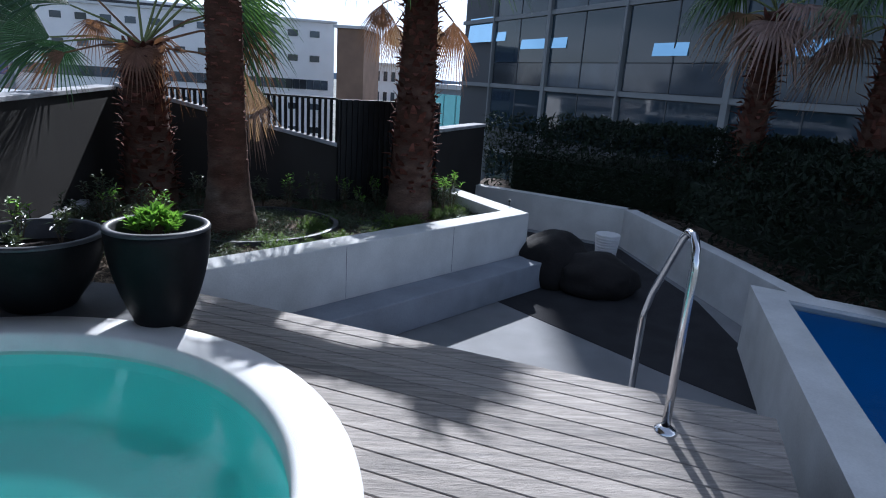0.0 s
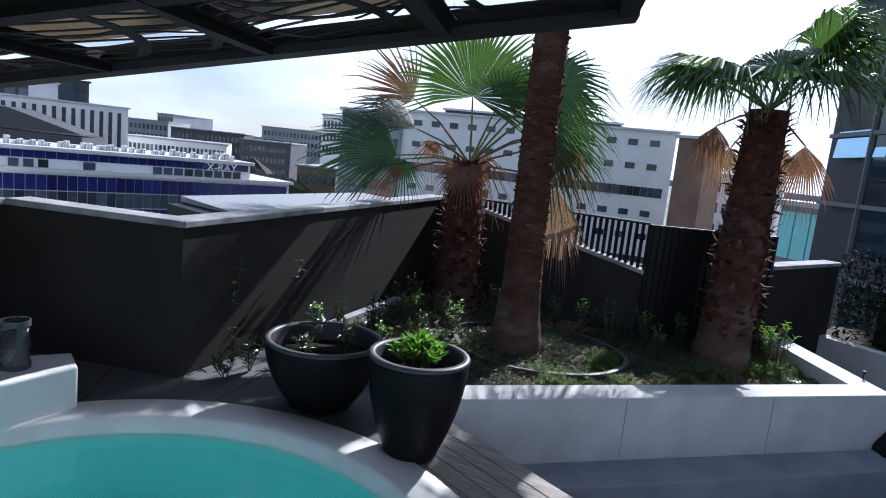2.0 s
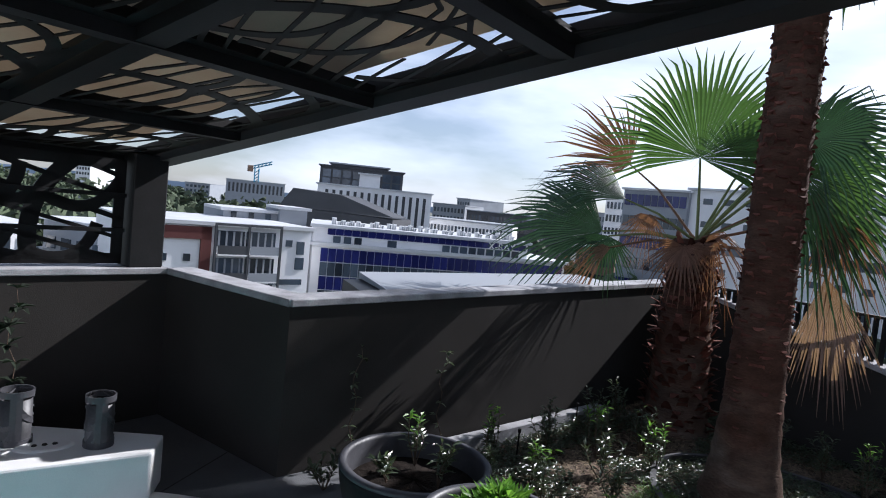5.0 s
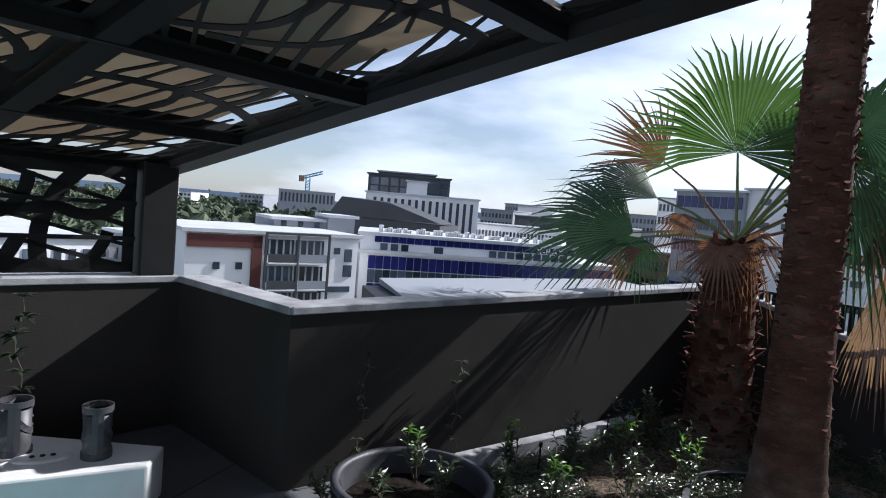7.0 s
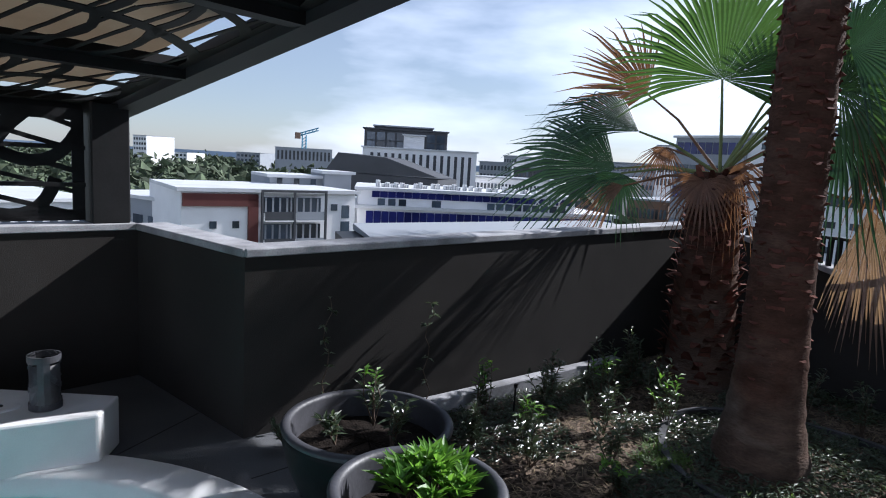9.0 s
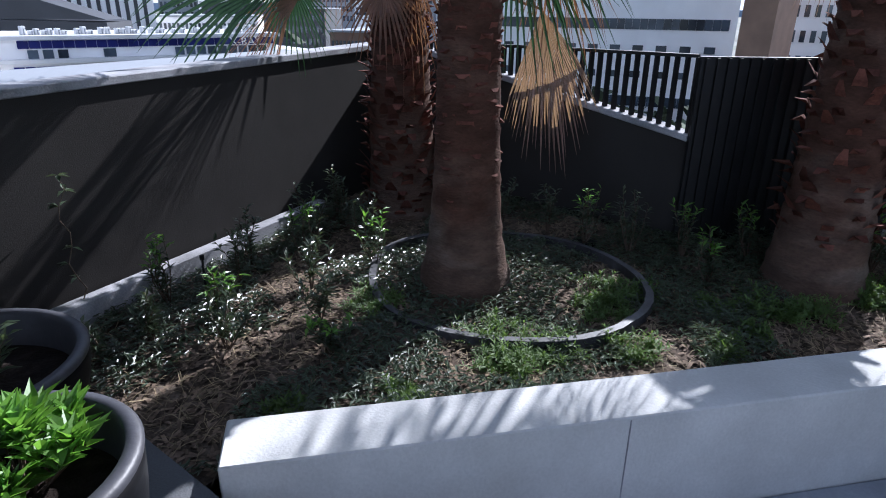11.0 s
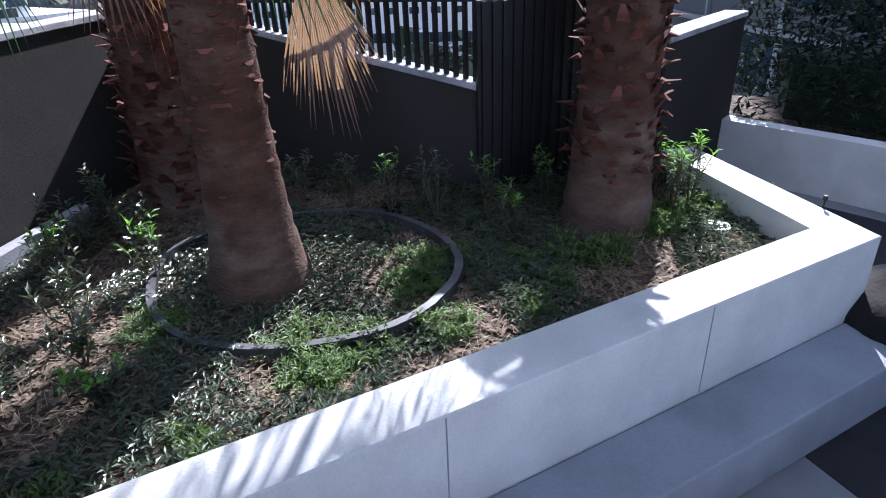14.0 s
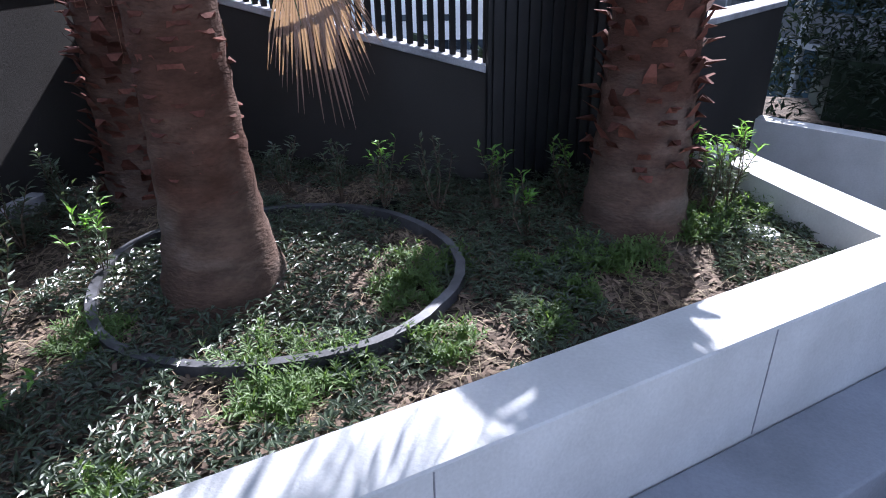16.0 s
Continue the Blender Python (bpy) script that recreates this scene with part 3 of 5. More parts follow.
bm.faces.new([bm.verts.new((POOL_C.x + (RI - 0.006) * math.cos(a), POOL_C.y + (RI - 0.006) * math.sin(a), -0.075)) for a in [2 * math.pi * k / 96 for k in range(96)]])
ob = structure("spa_water", bm, M_WATER, "clear water of the spa pool")
ob.visible_shadow = False
# jets on the seat ledge
for a in (40, 75, 110, 20):
    j = thing("water_jet", "small grey water jet in the spa lining", "pool fitting", (POOL_C.x + 0.9 * math.cos(radians(a)), POOL_C.y + 0.9 * math.sin(radians(a)), -0.66), "jets of the spa pool")
    bm = bmesh.new()
    lathe(bm, [(0.0, 0.012), (0.03, 0.012), (0.045, 0.0), (0.048, -0.01)], 16)
    part("nozzle", bm, M_GREYB, j)

# raised white block beside the spa, with lanterns and the control plate
bm = bmesh.new()
prism(bm, [(-3.20, 2.31), (-3.46, 2.42), (-3.86, 1.74), (-4.1, 0.95), (-3.5, -0.6), (-3.30, -0.6)][::-1], 0.0, 0.30)
bevelled(bm, 0.015, 2)
structure("pool_block", bm, M_RIM, "raised white block beside the spa pool")
plate = thing("control_plate", "round white spa control plate with three dark buttons", "control panel", (-3.48, 1.80, 0.30))
bm = bmesh.new()
lathe(bm, [(0.0, 0.012), (0.10, 0.012), (0.115, 0.006), (0.12, 0.0)], 32)
bmesh.ops.scale(bm, vec=(0.7, 1.25, 1), verts=bm.verts)
part("plate", bm, M_WHITEN, plate)
for k in (-0.05, 0.0, 0.05):
    bm = bmesh.new()
    lathe(bm, [(0.0, 0.018), (0.012, 0.018), (0.015, 0.012)], 12)
    bmesh.ops.translate(bm, vec=(0, k, 0), verts=bm.verts)
    part("button", bm, M_BLACK, plate)


def lantern(at, h, r, label):
    t = thing("lantern", label, "lantern", at, "lanterns by the spa pool")
    bm = bmesh.new()
    rg = random.Random(int(h * 1000))
    cut_panel(rg, 2 * math.pi * r, h, lambda x, y, z: Vector(((r + z) * math.cos(x / r), (r + z) * math.sin(x / r), y)), bm, 0.004, 0.022)
    part("shade", bm, M_POTRIM, t, "cut metal shade with leaf pattern")
    bm = bmesh.new()
    lathe(bm, [(r - 0.002, 0.0), (r - 0.002, h - 0.05), (r - 0.005, h - 0.05), (r - 0.005, 0.0)], 32)
    part("lining", bm, M_EDGING, t, "dark inner lining", smooth=True)
    for z in (0.0, h - 0.035):
        bm = bmesh.new()
        lathe(bm, [(r - 0.003, z), (r + 0.006, z), (r + 0.006, z + 0.035), (r - 0.003, z + 0.035), (r - 0.003, z)], 32)
        part("ring", bm, M_POTRIM, t)
    bm = bmesh.new()
    lathe(bm, [(0.0, 0.004), (r - 0.004, 0.004), (r - 0.004, 0.02), (0.0, 0.02)], 24)
    part("base", bm, M_BLACK, t)


lantern((-3.42, 2.06, 0.30), 0.30, 0.075, "grey pierced metal lantern on the white block")
lantern((-3.60, 1.66, 0.30), 0.31, 0.08, "taller grey pierced metal lantern near the vine")


# ---- plants ----
def leaf_blade(bm, base, d, up, length, width, fold=0.25):
    """A folded pointed leaf of four triangles."""
    d = d.normalized()
    s = d.cross(up).normalized()
    n = s.cross(d)
    a = bm.verts.new(base)
    m = base + d * length * 0.45
    b, c = bm.verts.new(m + s * width / 2 + n * width * fold), bm.verts.new(m - s * width / 2 + n * width * fold)
    k = bm.verts.new(m - n * 0.001)
    t = bm.verts.new(base + d * length - n * length * 0.12)
    bm.faces.new((a, k, b))
    bm.faces.new((a, c, k))
    bm.faces.new((b, k, t))
    bm.faces.new((k, c, t))


def rand_dir(rg, lo=-0.2, hi=1.0):
    a, z = rg.random() * 2 * math.pi, lo + (hi - lo) * rg.random()
    k = math.sqrt(max(0.0, 1 - z * z))
    return Vector((k * math.cos(a), k * math.sin(a), z))


def shrub(name, at, h, spread, stems, per, size, mat, seed, label, category="shrub", top=None):
    rg = random.Random(seed)
    t = thing(name, label, category, at, "shrubs in the planter bed")
    bs, bl, bt = bmesh.new(), bmesh.new(), bmesh.new()
    for i in range(stems):
        a = rg.random() * 2 * math.pi
        tip = Vector((math.cos(a), math.sin(a), 0)) * spread * rg.random() + Vector((0, 0, h * (0.65 + 0.35 * rg.random())))
        mid = tip * 0.5 + Vector((rg.random() - 0.5, rg.random() - 0.5, 0)) * 0.08
        tube(bs, [(0, 0, -0.02), mid, tip], 0.005, 4, 0.002, cap=False)
        for j in range(per):
            f = 0.25 + 0.75 * (j + rg.random()) / per
            p = (mid * (f * 2) if f < 0.5 else mid.lerp(tip, f * 2 - 1))
            dd = rand_dir(rg, 0.0, 0.9)
            tgt = bt if (top and f > 0.8) else bl
            leaf_blade(tgt, p, dd, Vector((0.1, 0.1, 1)), size * (0.7 + 0.6 * rg.random()), size * 0.34)
    part("stem", bs, M_STEM, t, kind="stuff")
    part("leaves", bl, mat, t, kind="stuff")
    if top:
        part("young_leaves", bt, top, t, "fresh lime green shoots", kind="stuff")
    else:
        bt.free()
    return t


def fern(name, at, r, h, mat, seed, label):
    """A low feathery plant."""
    rg = random.Random(seed)
    t = thing(name, label, "plant", at, "feathery plants in the planter bed")
    bm = bmesh.new()
    sprays = [(rg.random() * 2 * math.pi, math.sqrt(rg.random()) * r, 0.5 + 0.8 * rg.random()) for _ in range(int(10 + 60 * r))]
    for a, k, big in sprays:
        root = Vector((k * math.cos(a), k * math.sin(a), 0.0))
        out = Vector((math.cos(a), math.sin(a), 0)) * 0.5
        for stem in range(5):
            d = (rand_dir(rg, 0.25, 1.0) + out).normalized()
            ln = h * big * (0.7 + 0.5 * rg.random())
            for q in range(7):
                p = root + d * ln * (q + 1) / 7 - Vector((0, 0, 0.25 * ln * (q / 7) ** 2))
                for sd in range(2):
                    leaf_blade(bm, p, d * 0.5 + rand_dir(rg, -0.4, 0.8), Vector((0, 0.1, 1)), 0.042, 0.010, 0.1)
    part("foliage", bm, mat, t, kind="stuff")
    return t


def fan_leaf(bm, hub, axis, face, r, spread=150, n=38, droop=0.25, cup=0.1, joined=0.5, seed=1, ragged=0.12):
    """A pleated fan of leaf segments round a hub. axis: the middle segment's way; face: the normal."""
    rg = random.Random(seed)
    axis = Vector(axis).normalized()
    face = Vector(face)
    face = (face - axis * face.dot(axis)).normalized()
    side = face.cross(axis)
    hub = Vector(hub)
    for i in range(n):
        f = (i + 0.5) / n * 2 - 1
        a = radians(spread) * f * (1 + 0.02 * (rg.random() - 0.5))
        d = axis * math.cos(a) + side * math.sin(a)
        ln = r * (1 - 0.28 * f * f) * (1 - ragged * rg.random())
        half = radians(spread) / n
        s = d.cross(face).normalized()
        pts = []
        for t in (0.006, joined * 0.6, joined, 0.78, 1.0):
            drop = Vector((0, 0, -1)) * droop * ln * max(0, t - joined * 0.8) ** 2 * (2.2 + 2.0 * rg.random())
            w = math.tan(half) * ln * min(t, joined) * (1 if t <= joined else max(0.03, (1 - t) / (1 - joined)) ** 0.8)
            c = hub + d * ln * t + face * cup * ln * t * (1 - t) + drop
            jit = Vector((rg.random() - 0.5, rg.random() - 0.5, rg.random() - 0.5)) * 0.05 * r * max(0, t - joined)
            pts.append((c + jit, w))
        prev = None
        for c, w in pts:
            cur = [bm.verts.new(c - s * w), bm.verts.new(c + face * w * 0.45), bm.verts.new(c + s * w)]
            if prev:
                bm.faces.new((prev[0], prev[1], cur[1], cur[0]))
                bm.faces.new((prev[1], prev[2], cur[2], cur[1]))
            prev = cur


def dead_skirt(bm, c, r0, length, n, rg):
    """Hanging dry threads under a dead leaf."""
    for i in range(n):
        a = rg.random() * 2 * math.pi
        p = Vector(c) + Vector((math.cos(a), math.sin(a), 0)) * r0 * rg.random()
        q = p + Vector((rg.random() - 0.5, rg.random() - 0.5, 0)) * 0.12 - Vector((0, 0, length * (0.5 + 0.5 * rg.random())))
        m = p.lerp(q, 0.5) + Vector((rg.random() - 0.5, rg.random() - 0.5, 0)) * 0.05
        w = 0.006
        prev = None
        for k, ww in ((p, w), (m, w), (q, 0.001)):
            cur = [bm.verts.new(k + Vector((ww, -ww, 0))), bm.verts.new(k + Vector((-ww, ww, 0)))]
            if prev:
                bm.faces.new((prev[0], prev[1], cur[1], cur[0]))
            prev = cur


def palm_trunk(t, base, top, r0, r1, boots, seed, flare=1.5, zs=0.0, bootlen=0.11, fall=0.16):
    rg = random.Random(seed)
    bm = bmesh.new()
    base, top = Vector(base), Vector(top)
    hgt = (top - base).length
    n = max(10, int(hgt / 0.06))
    rings = []
    for i in range(n + 1):
        f = i / n
        z = f * hgt
        r = r1 + (r0 - r1) * (1 - f) + (r0 * (flare - 1)) * math.exp(-z / fall)
        r *= 1 + 0.03 * math.sin(z * 42) * (0.4 + rg.random())
        c = base.lerp(top, f)
        rings.append([bm.verts.new(c + Vector((math.cos(a), math.sin(a), 0)) * r * (1 + 0.05 * noise.noise(Vector((math.cos(a) * 2, math.sin(a) * 2, z * 3 + seed))))) for a in [2 * math.pi * j / 28 for j in range(28)]])
    for a, b in zip(rings, rings[1:]):
        for j in range(28):
            bm.faces.new((a[j], a[(j + 1) % 28], b[(j + 1) % 28], b[j]))
    bm.faces.new(rings[-1])
    off = -Vector(t.location)
    bmesh.ops.translate(bm, vec=off, verts=bm.verts)
    part("trunk", bm, M_TRUNK, t, "rough fibrous brown trunk", smooth=True)
    if boots:
        bm = bmesh.new()
        for i in range(boots):
            f = zs + (1 - zs) * (i + rg.random()) / boots
            a = i * 2.4 + rg.random() * 0.5
            c = base.lerp(top, f)
            r = (r1 + (r0 - r1) * (1 - f)) * 1.0
            o = Vector((math.cos(a), math.sin(a), 0))
            s = Vector((-o.y, o.x, 0)) * (0.035 + 0.025 * rg.random())
            p = c + o * (r - 0.02) - Vector((0, 0, 0.05))
            q = c + o * (r + 0.35 * bootlen) + Vector((0, 0, 0.02))
            e = c + o * (r + bootlen * (0.5 + 0.9 * rg.random())) + Vector((rg.random() * 0.04 - 0.02, rg.random() * 0.04 - 0.02, bootlen * (rg.random() * 1.3 - 0.25)))
            v = [bm.verts.new(x) for x in (p - s, p + s, q + s * 0.8, q - s * 0.8, q + s * 0.1 - o * 0.03 - Vector((0, 0, 0.035)), e + s * 0.3, e - s * 0.3)]
            for ff in ((0, 1, 2, 3), (3, 2, 5, 6), (0, 4, 1), (1, 4, 2), (0, 3, 4), (4, 5, 2), (4, 6, 5), (4, 3, 6)):
                bm.faces.new([v[k] for k in ff])
        bmesh.ops.translate(bm, vec=off, verts=bm.verts)
        part("leaf_base", bm, M_SKIRT, t, "reddish brown split leaf bases round the trunk", kind="stuff")


def palm_leaf(t, crown, hub, axis, face, r, mat, smat, seed, label="", **kw):
    bm = bmesh.new()
    fan_leaf(bm, hub, axis, face, r, seed=seed, **kw)
    bmesh.ops.translate(bm, vec=-Vector(t.location), verts=bm.verts)
    lf = part("leaf", bm, mat, t, label)
    bm = bmesh.new()
    c, h = Vector(crown), Vector(hub)
    mid = c.lerp(h, 0.55) + Vector((0, 0, 0.06 * (h - c).length))
    tube(bm, [c, mid, h], 0.016, 6, 0.009)
    bmesh.ops.translate(bm, vec=-Vector(t.location), verts=bm.verts)
    part("leaf_stalk", bm, smat, t)


# ---- palms ----
P1 = (-3.02, 7.03)
palm_a = thing("fan_palm", "fan palm with skirted reddish trunk, green and dead fans", "palm tree", (*P1, -0.08), "palms of the planter bed")
palm_trunk(palm_a, (*P1, -0.12), (P1[0] - 0.02, P1[1], 1.80), 0.30, 0.20, 300, 11, 1.1, 0.05, 0.085)
CR = (P1[0], P1[1], 1.78)
for k, (hub, ax, fc, r, mat, kw) in enumerate([
    ((-3.02, 6.92, 2.58), (0.08, 0.1, 1), (0.55, -0.85, 0.1), 1.31, M_PALM, dict(spread=112, n=56, droop=0.14, joined=0.52)),
    ((-2.71, 7.37, 2.53), (0.4, 0.3, 1), (0.5, -0.85, 0.2), 0.96, M_PALM_SHADE, dict(spread=80, n=40, droop=0.2)),
    ((-3.97, 7.09, 2.54), (-0.62, -0.50, 0.42), (0.6, -0.75, 0.2), 1.02, M_DEAD, dict(spread=70, n=36, droop=0.05, joined=0.5, cup=0.5, ragged=0.4)),
    ((-3.81, 6.58, 1.79), (-0.74, -0.62, 0.20), (0.55, -0.65, 0.5), 1.24, M_PALM_SHADE, dict(spread=62, n=34, droop=0.22, joined=0.55)),
    ((-3.56, 6.58, 2.13), (-0.74, -0.60, 0.42), (0.3, -0.5, 0.8), 1.19, M_PALM_SHADE, dict(spread=48, n=26, droop=0.4)),
    ((-3.67, 6.52, 1.75), (-0.1, -0.2, -0.8), (0.55, -0.75, 0.2), 0.56, M_PALM_SHADE, dict(spread=80, n=26, droop=0.2, joined=0.4)),
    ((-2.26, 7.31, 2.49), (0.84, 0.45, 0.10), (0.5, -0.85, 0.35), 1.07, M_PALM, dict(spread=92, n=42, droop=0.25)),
    ((-2.26, 7.37, 2.19), (0.75, 0.4, -0.35), (0.4, -0.9, 0.35), 1.02, M_PALM_SHADE, dict(spread=80, n=36, droop=0.35)),
    ((-3.62, 6.52, 1.64), (-0.74, -0.55, -0.42), (0.5, -0.75, 0.3), 1.07, M_DEAD, dict(spread=38, n=24, droop=0.45, joined=0.25, ragged=0.4)),
    ((-3.39, 6.75, 2.00), (-0.2, -0.2, -0.9), (0.5, -0.85, 0.1), 0.41, M_DEAD, dict(spread=80, n=22, droop=0.3, joined=0.3)),
    ((-3.00, 6.81, 1.73), (0.1, -0.2, -0.95), (0.5, -0.9, 0.1), 0.47, M_DEAD, dict(spread=110, n=30, droop=0.3, joined=0.45, cup=0.5)),
    ((-2.83, 6.92, 1.85), (0.7, 0.2, -0.6), (0.5, -0.9, 0.2), 0.62, M_DEAD, dict(spread=70, n=26, droop=0.5, joined=0.3, ragged=0.4)),
    ((-2.04, 7.60, 2.04), (0.5, 0.2, -0.75), (0.5, -0.85, 0.1), 0.68, M_DEAD, dict(spread=75, n=30, droop=0.4, joined=0.4, cup=0.5, ragged=0.35)),
    ((-2.07, 7.60, 1.59), (0.20, 0.0, -1), (0.5, -0.85, 0.0), 1.24, M_STRAW, dict(spread=30, n=30, droop=0.1, joined=0.62, cup=0.3, ragged=0.25)),
    ((-2.45, 7.75, 2.75), (0.5, 0.6, 0.7), (0.4, -0.8, 0.4), 1.05, M_PALM, dict(spread=90, n=40, droop=0.3)),
    ((-3.00, 7.90, 2.80), (-0.1, 0.8, 0.6), (0.2, -0.7, 0.7), 1.05, M_PALM_SHADE, dict(spread=90, n=38, droop=0.35)),
    ((-2.15, 7.15, 2.75), (0.9, 0.1, 0.4), (0.3, -0.8, 0.5), 0.95, M_PALM_SHADE, dict(spread=85, n=38, droop=0.35)),
    ((-2.20, 7.40, 2.25), (0.8, 0.4, -0.2), (0.3, -0.8, 0.4), 0.80, M_DEAD, dict(spread=70, n=30, droop=0.5, joined=0.35, ragged=0.35)),
]):
    palm_leaf(palm_a, CR, hub, ax, fc, r, mat, M_STALK if mat in (M_PALM, M_PALM_SHADE) else M_STALKD, 50 + k,
              {M_PALM: "palm fan in green brightened as in sun", M_PALM_SHADE: "palm fan in green darkened as in shade", M_DEAD: "dead orange-brown palm fan", M_STRAW: "dry straw-coloured hanging palm fan"}[mat], **kw)

P2 = (-1.74, 5.98)
palm_b = thing("fan_palm", "tall fan palm with a clean flared trunk behind the planter wall", "palm tree", (*P2, -0.08), "palms of the planter bed")
palm_trunk(palm_b, (*P2, -0.14), (P2[0], P2[1] - 0.04, 4.2), 0.195, 0.15, 520, 21, 1.75, 0.13, 0.012, fall=0.34)
rg = random.Random(9)
for k in range(22):
    a = k * 2.4
    el = 0.7 - 0.1 * (k % 7)
    d = Vector((math.cos(a) * math.cos(el), math.sin(a) * math.cos(el), math.sin(el)))
    hub = Vector((P2[0], P2[1], 4.2)) + d * 0.8
    palm_leaf(palm_b, (P2[0], P2[1], 4.15), hub, d + Vector((0, 0, -0.15)), (-d.x * 0.5, -d.y * 0.5, 1), 1.0, M_PALM if k % 3 else M_PALM_SHADE, M_STALK, 80 + k, spread=110, n=30, droop=0.35)

P3 = (0.12, 7.35)
palm_c = thing("fan_palm", "shorter fan palm with a thick skirted trunk and full crown", "palm tree", (*P3, -0.08), "palms of the planter bed")
palm_trunk(palm_c, (*P3, -0.12), (P3[0] + 0.02, P3[1] + 0.75, 2.72), 0.28, 0.21, 300, 31, 1.15, 0.12, 0.085)
TOP3 = Vector((P3[0] + 0.02, P3[1] + 0.75, 2.72))
for k in range(15):
    a = k * 2.399 + 0.6
    el = (1.0, 0.6, 0.3, 0.8, 0.42)[k % 5]
    d = Vector((math.cos(a) * math.cos(el), math.sin(a) * math.cos(el), math.sin(el)))
    hub = TOP3 + d * 0.78
    palm_leaf(palm_c, TOP3, hub, d + Vector((0, 0, -0.2)), (-d.x * 0.4, -d.y * 0.4, 1), 1.02, M_PALM if el > 0.1 else M_PALM_SHADE, M_STALK, 120 + k, spread=92, n=34, droop=0.5)
for k, (x, y, z, r) in enumerate(((0.42, -0.1, 2.35, 0.75), (-0.50, -0.2, 2.50, 0.65), (0.15, 0.45, 2.4, 0.7), (-0.35, 0.3, 2.3, 0.6))):
    palm_leaf(palm_c, TOP3, TOP3 + Vector((x, y, z - 2.72)), (0.12 * x, -0.1, -1), (0.2, -1, 0), r, M_DEAD if k < 2 else M_STRAW, M_STALKD, 150 + k, "dead hanging palm fan", spread=46, n=26, droop=0.2, joined=0.45)

# palms in the hedge bed
for k, (x, y, top) in enumerate(((5.3, 9.2, 2.9), (6.2, 7.7, 2.7))):
    t = thing("fan_palm", "fan palm with a shaggy trunk in the shaded hedge bed", "palm tree", (x, y, -0.26), "palms of the hedge bed")
    palm_trunk(t, (x, y, -0.3), (x + 0.1, y, top), 0.22, 0.17, 220, 41 + k, 1.1, 0.05, 0.13)
    for q in range(13):
        a = q * 2.399 + k
        el = (0.8, 0.4, 0.05, -0.3)[q % 4]
        d = Vector((math.cos(a) * math.cos(el), math.sin(a) * math.cos(el), math.sin(el)))
        palm_leaf(t, (x + 0.1, y, top), Vector((x + 0.1, y, top)) + d * 0.65, d + Vector((0, 0, -0.35)), (-d.x * 0.4, -d.y * 0.4, 1), 0.85, M_PALM if el > 0.2 else M_STRAW, M_STALK, 200 + 20 * k + q, spread=95, n=28, droop=0.6)


# ---- pots ----
def pot(at, rt, rb, h, label, rim_w=0.035, belly=0.0):
    t = thing("plant_pot", label, "plant pot", at, "black pots by the spa pool")
    bm = bmesh.new()
    prof = [(0.0, 0.0), (rb, 0.0), (rb + 0.01, 0.012)]
    for i in range(1, 13):
        f = i / 12
        prof.append((rb + (rt - rb) * (math.sin(f * math.pi / 2) ** 0.85), 0.012 + (h - 0.012) * f))
    prof += [(rt - 0.004, h + 0.0)]
    lathe(bm, prof, 56)
    part("body", bm, M_POT, t, smooth=True)
    bm = bmesh.new()
    lathe(bm, [(rt + 0.002, h - 0.012), (rt + 0.004, h), (rt - 0.006, h + 0.012), (rt - rim_w, h + 0.012), (rt - rim_w - 0.006, h - 0.01), (rt - rim_w - 0.02, h - 0.14)], 56)
    part("rim", bm, M_POTRIM, t, "scuffed dark grey rim", smooth=True)
    bm = bmesh.new()
    rgp = random.Random(int(rt * 100))
    rr = lathe(bm, [(rt - rim_w - 0.016, h - 0.125), (rt * 0.6, h - 0.115), (rt * 0.3, h - 0.105), (0.01, h - 0.10)], 40)
    for r in rr[1:]:
        for v in r:
            v.co.z += 0.012 * (rgp.random() - 0.5)
    part("potting_soil", bm, M_POTSOIL, t)
    return t


pot((-1.29, 3.24, 0.005), 0.305, 0.15, 0.635, "tall round black glazed pot standing on the deck")
pot((-2.18, 3.44, 0.005), 0.41, 0.21, 0.48, "low wide black glazed pot standing on the deck")


def pot_plant(at, r, h, n, size, seed, mat, label):
    rgx = random.Random(seed)
    t = thing("pot_plant", label, "pot plant", at, "plants in the black pots")
    bs, bl = bmesh.new(), bmesh.new()
    for i in range(n):
        a, k = rgx.random() * 2 * math.pi, math.sqrt(rgx.random()) * r
        base = Vector((k * 0.4 * math.cos(a), k * 0.4 * math.sin(a), 0))
        tip = Vector((k * math.cos(a), k * math.sin(a), h * (1 - 0.5 * (k / r) ** 2) * (0.7 + 0.3 * rgx.random())))
        tube(bs, [base, tip], 0.004, 4, 0.002, cap=False)
        for j in range(11):
            d = (rand_dir(rgx, 0.15, 0.95) + (tip - base).normalized() * 0.6)
            leaf_blade(bl, base.lerp(tip, 0.55 + 0.45 * rgx.random()), d, Vector((0.1, 0.1, 1)), size * (0.7 + 0.4 * rgx.random()), size * 0.34)
    part("stem", bs, M_STEM, t, kind="stuff")
    part("leaves", bl, mat, t, kind="stuff")


pot_plant((-1.33, 3.30, 0.535), 0.17, 0.20, 40, 0.09, 5, M_LIME, "bushy fresh green plant in the tall black pot")
for k, (x, y, h) in enumerate(((-2.32, 3.53, 0.30), (-2.04, 3.50, 0.24), (-2.20, 3.28, 0.12))):
    shrub("pot_plant", (x, y, 0.41), h, 0.10, 5, 14, 0.06, M_LEAF, 300 + k, "sparse small shrub in the wide black pot", "pot plant", M_LIME if k == 0 else None)

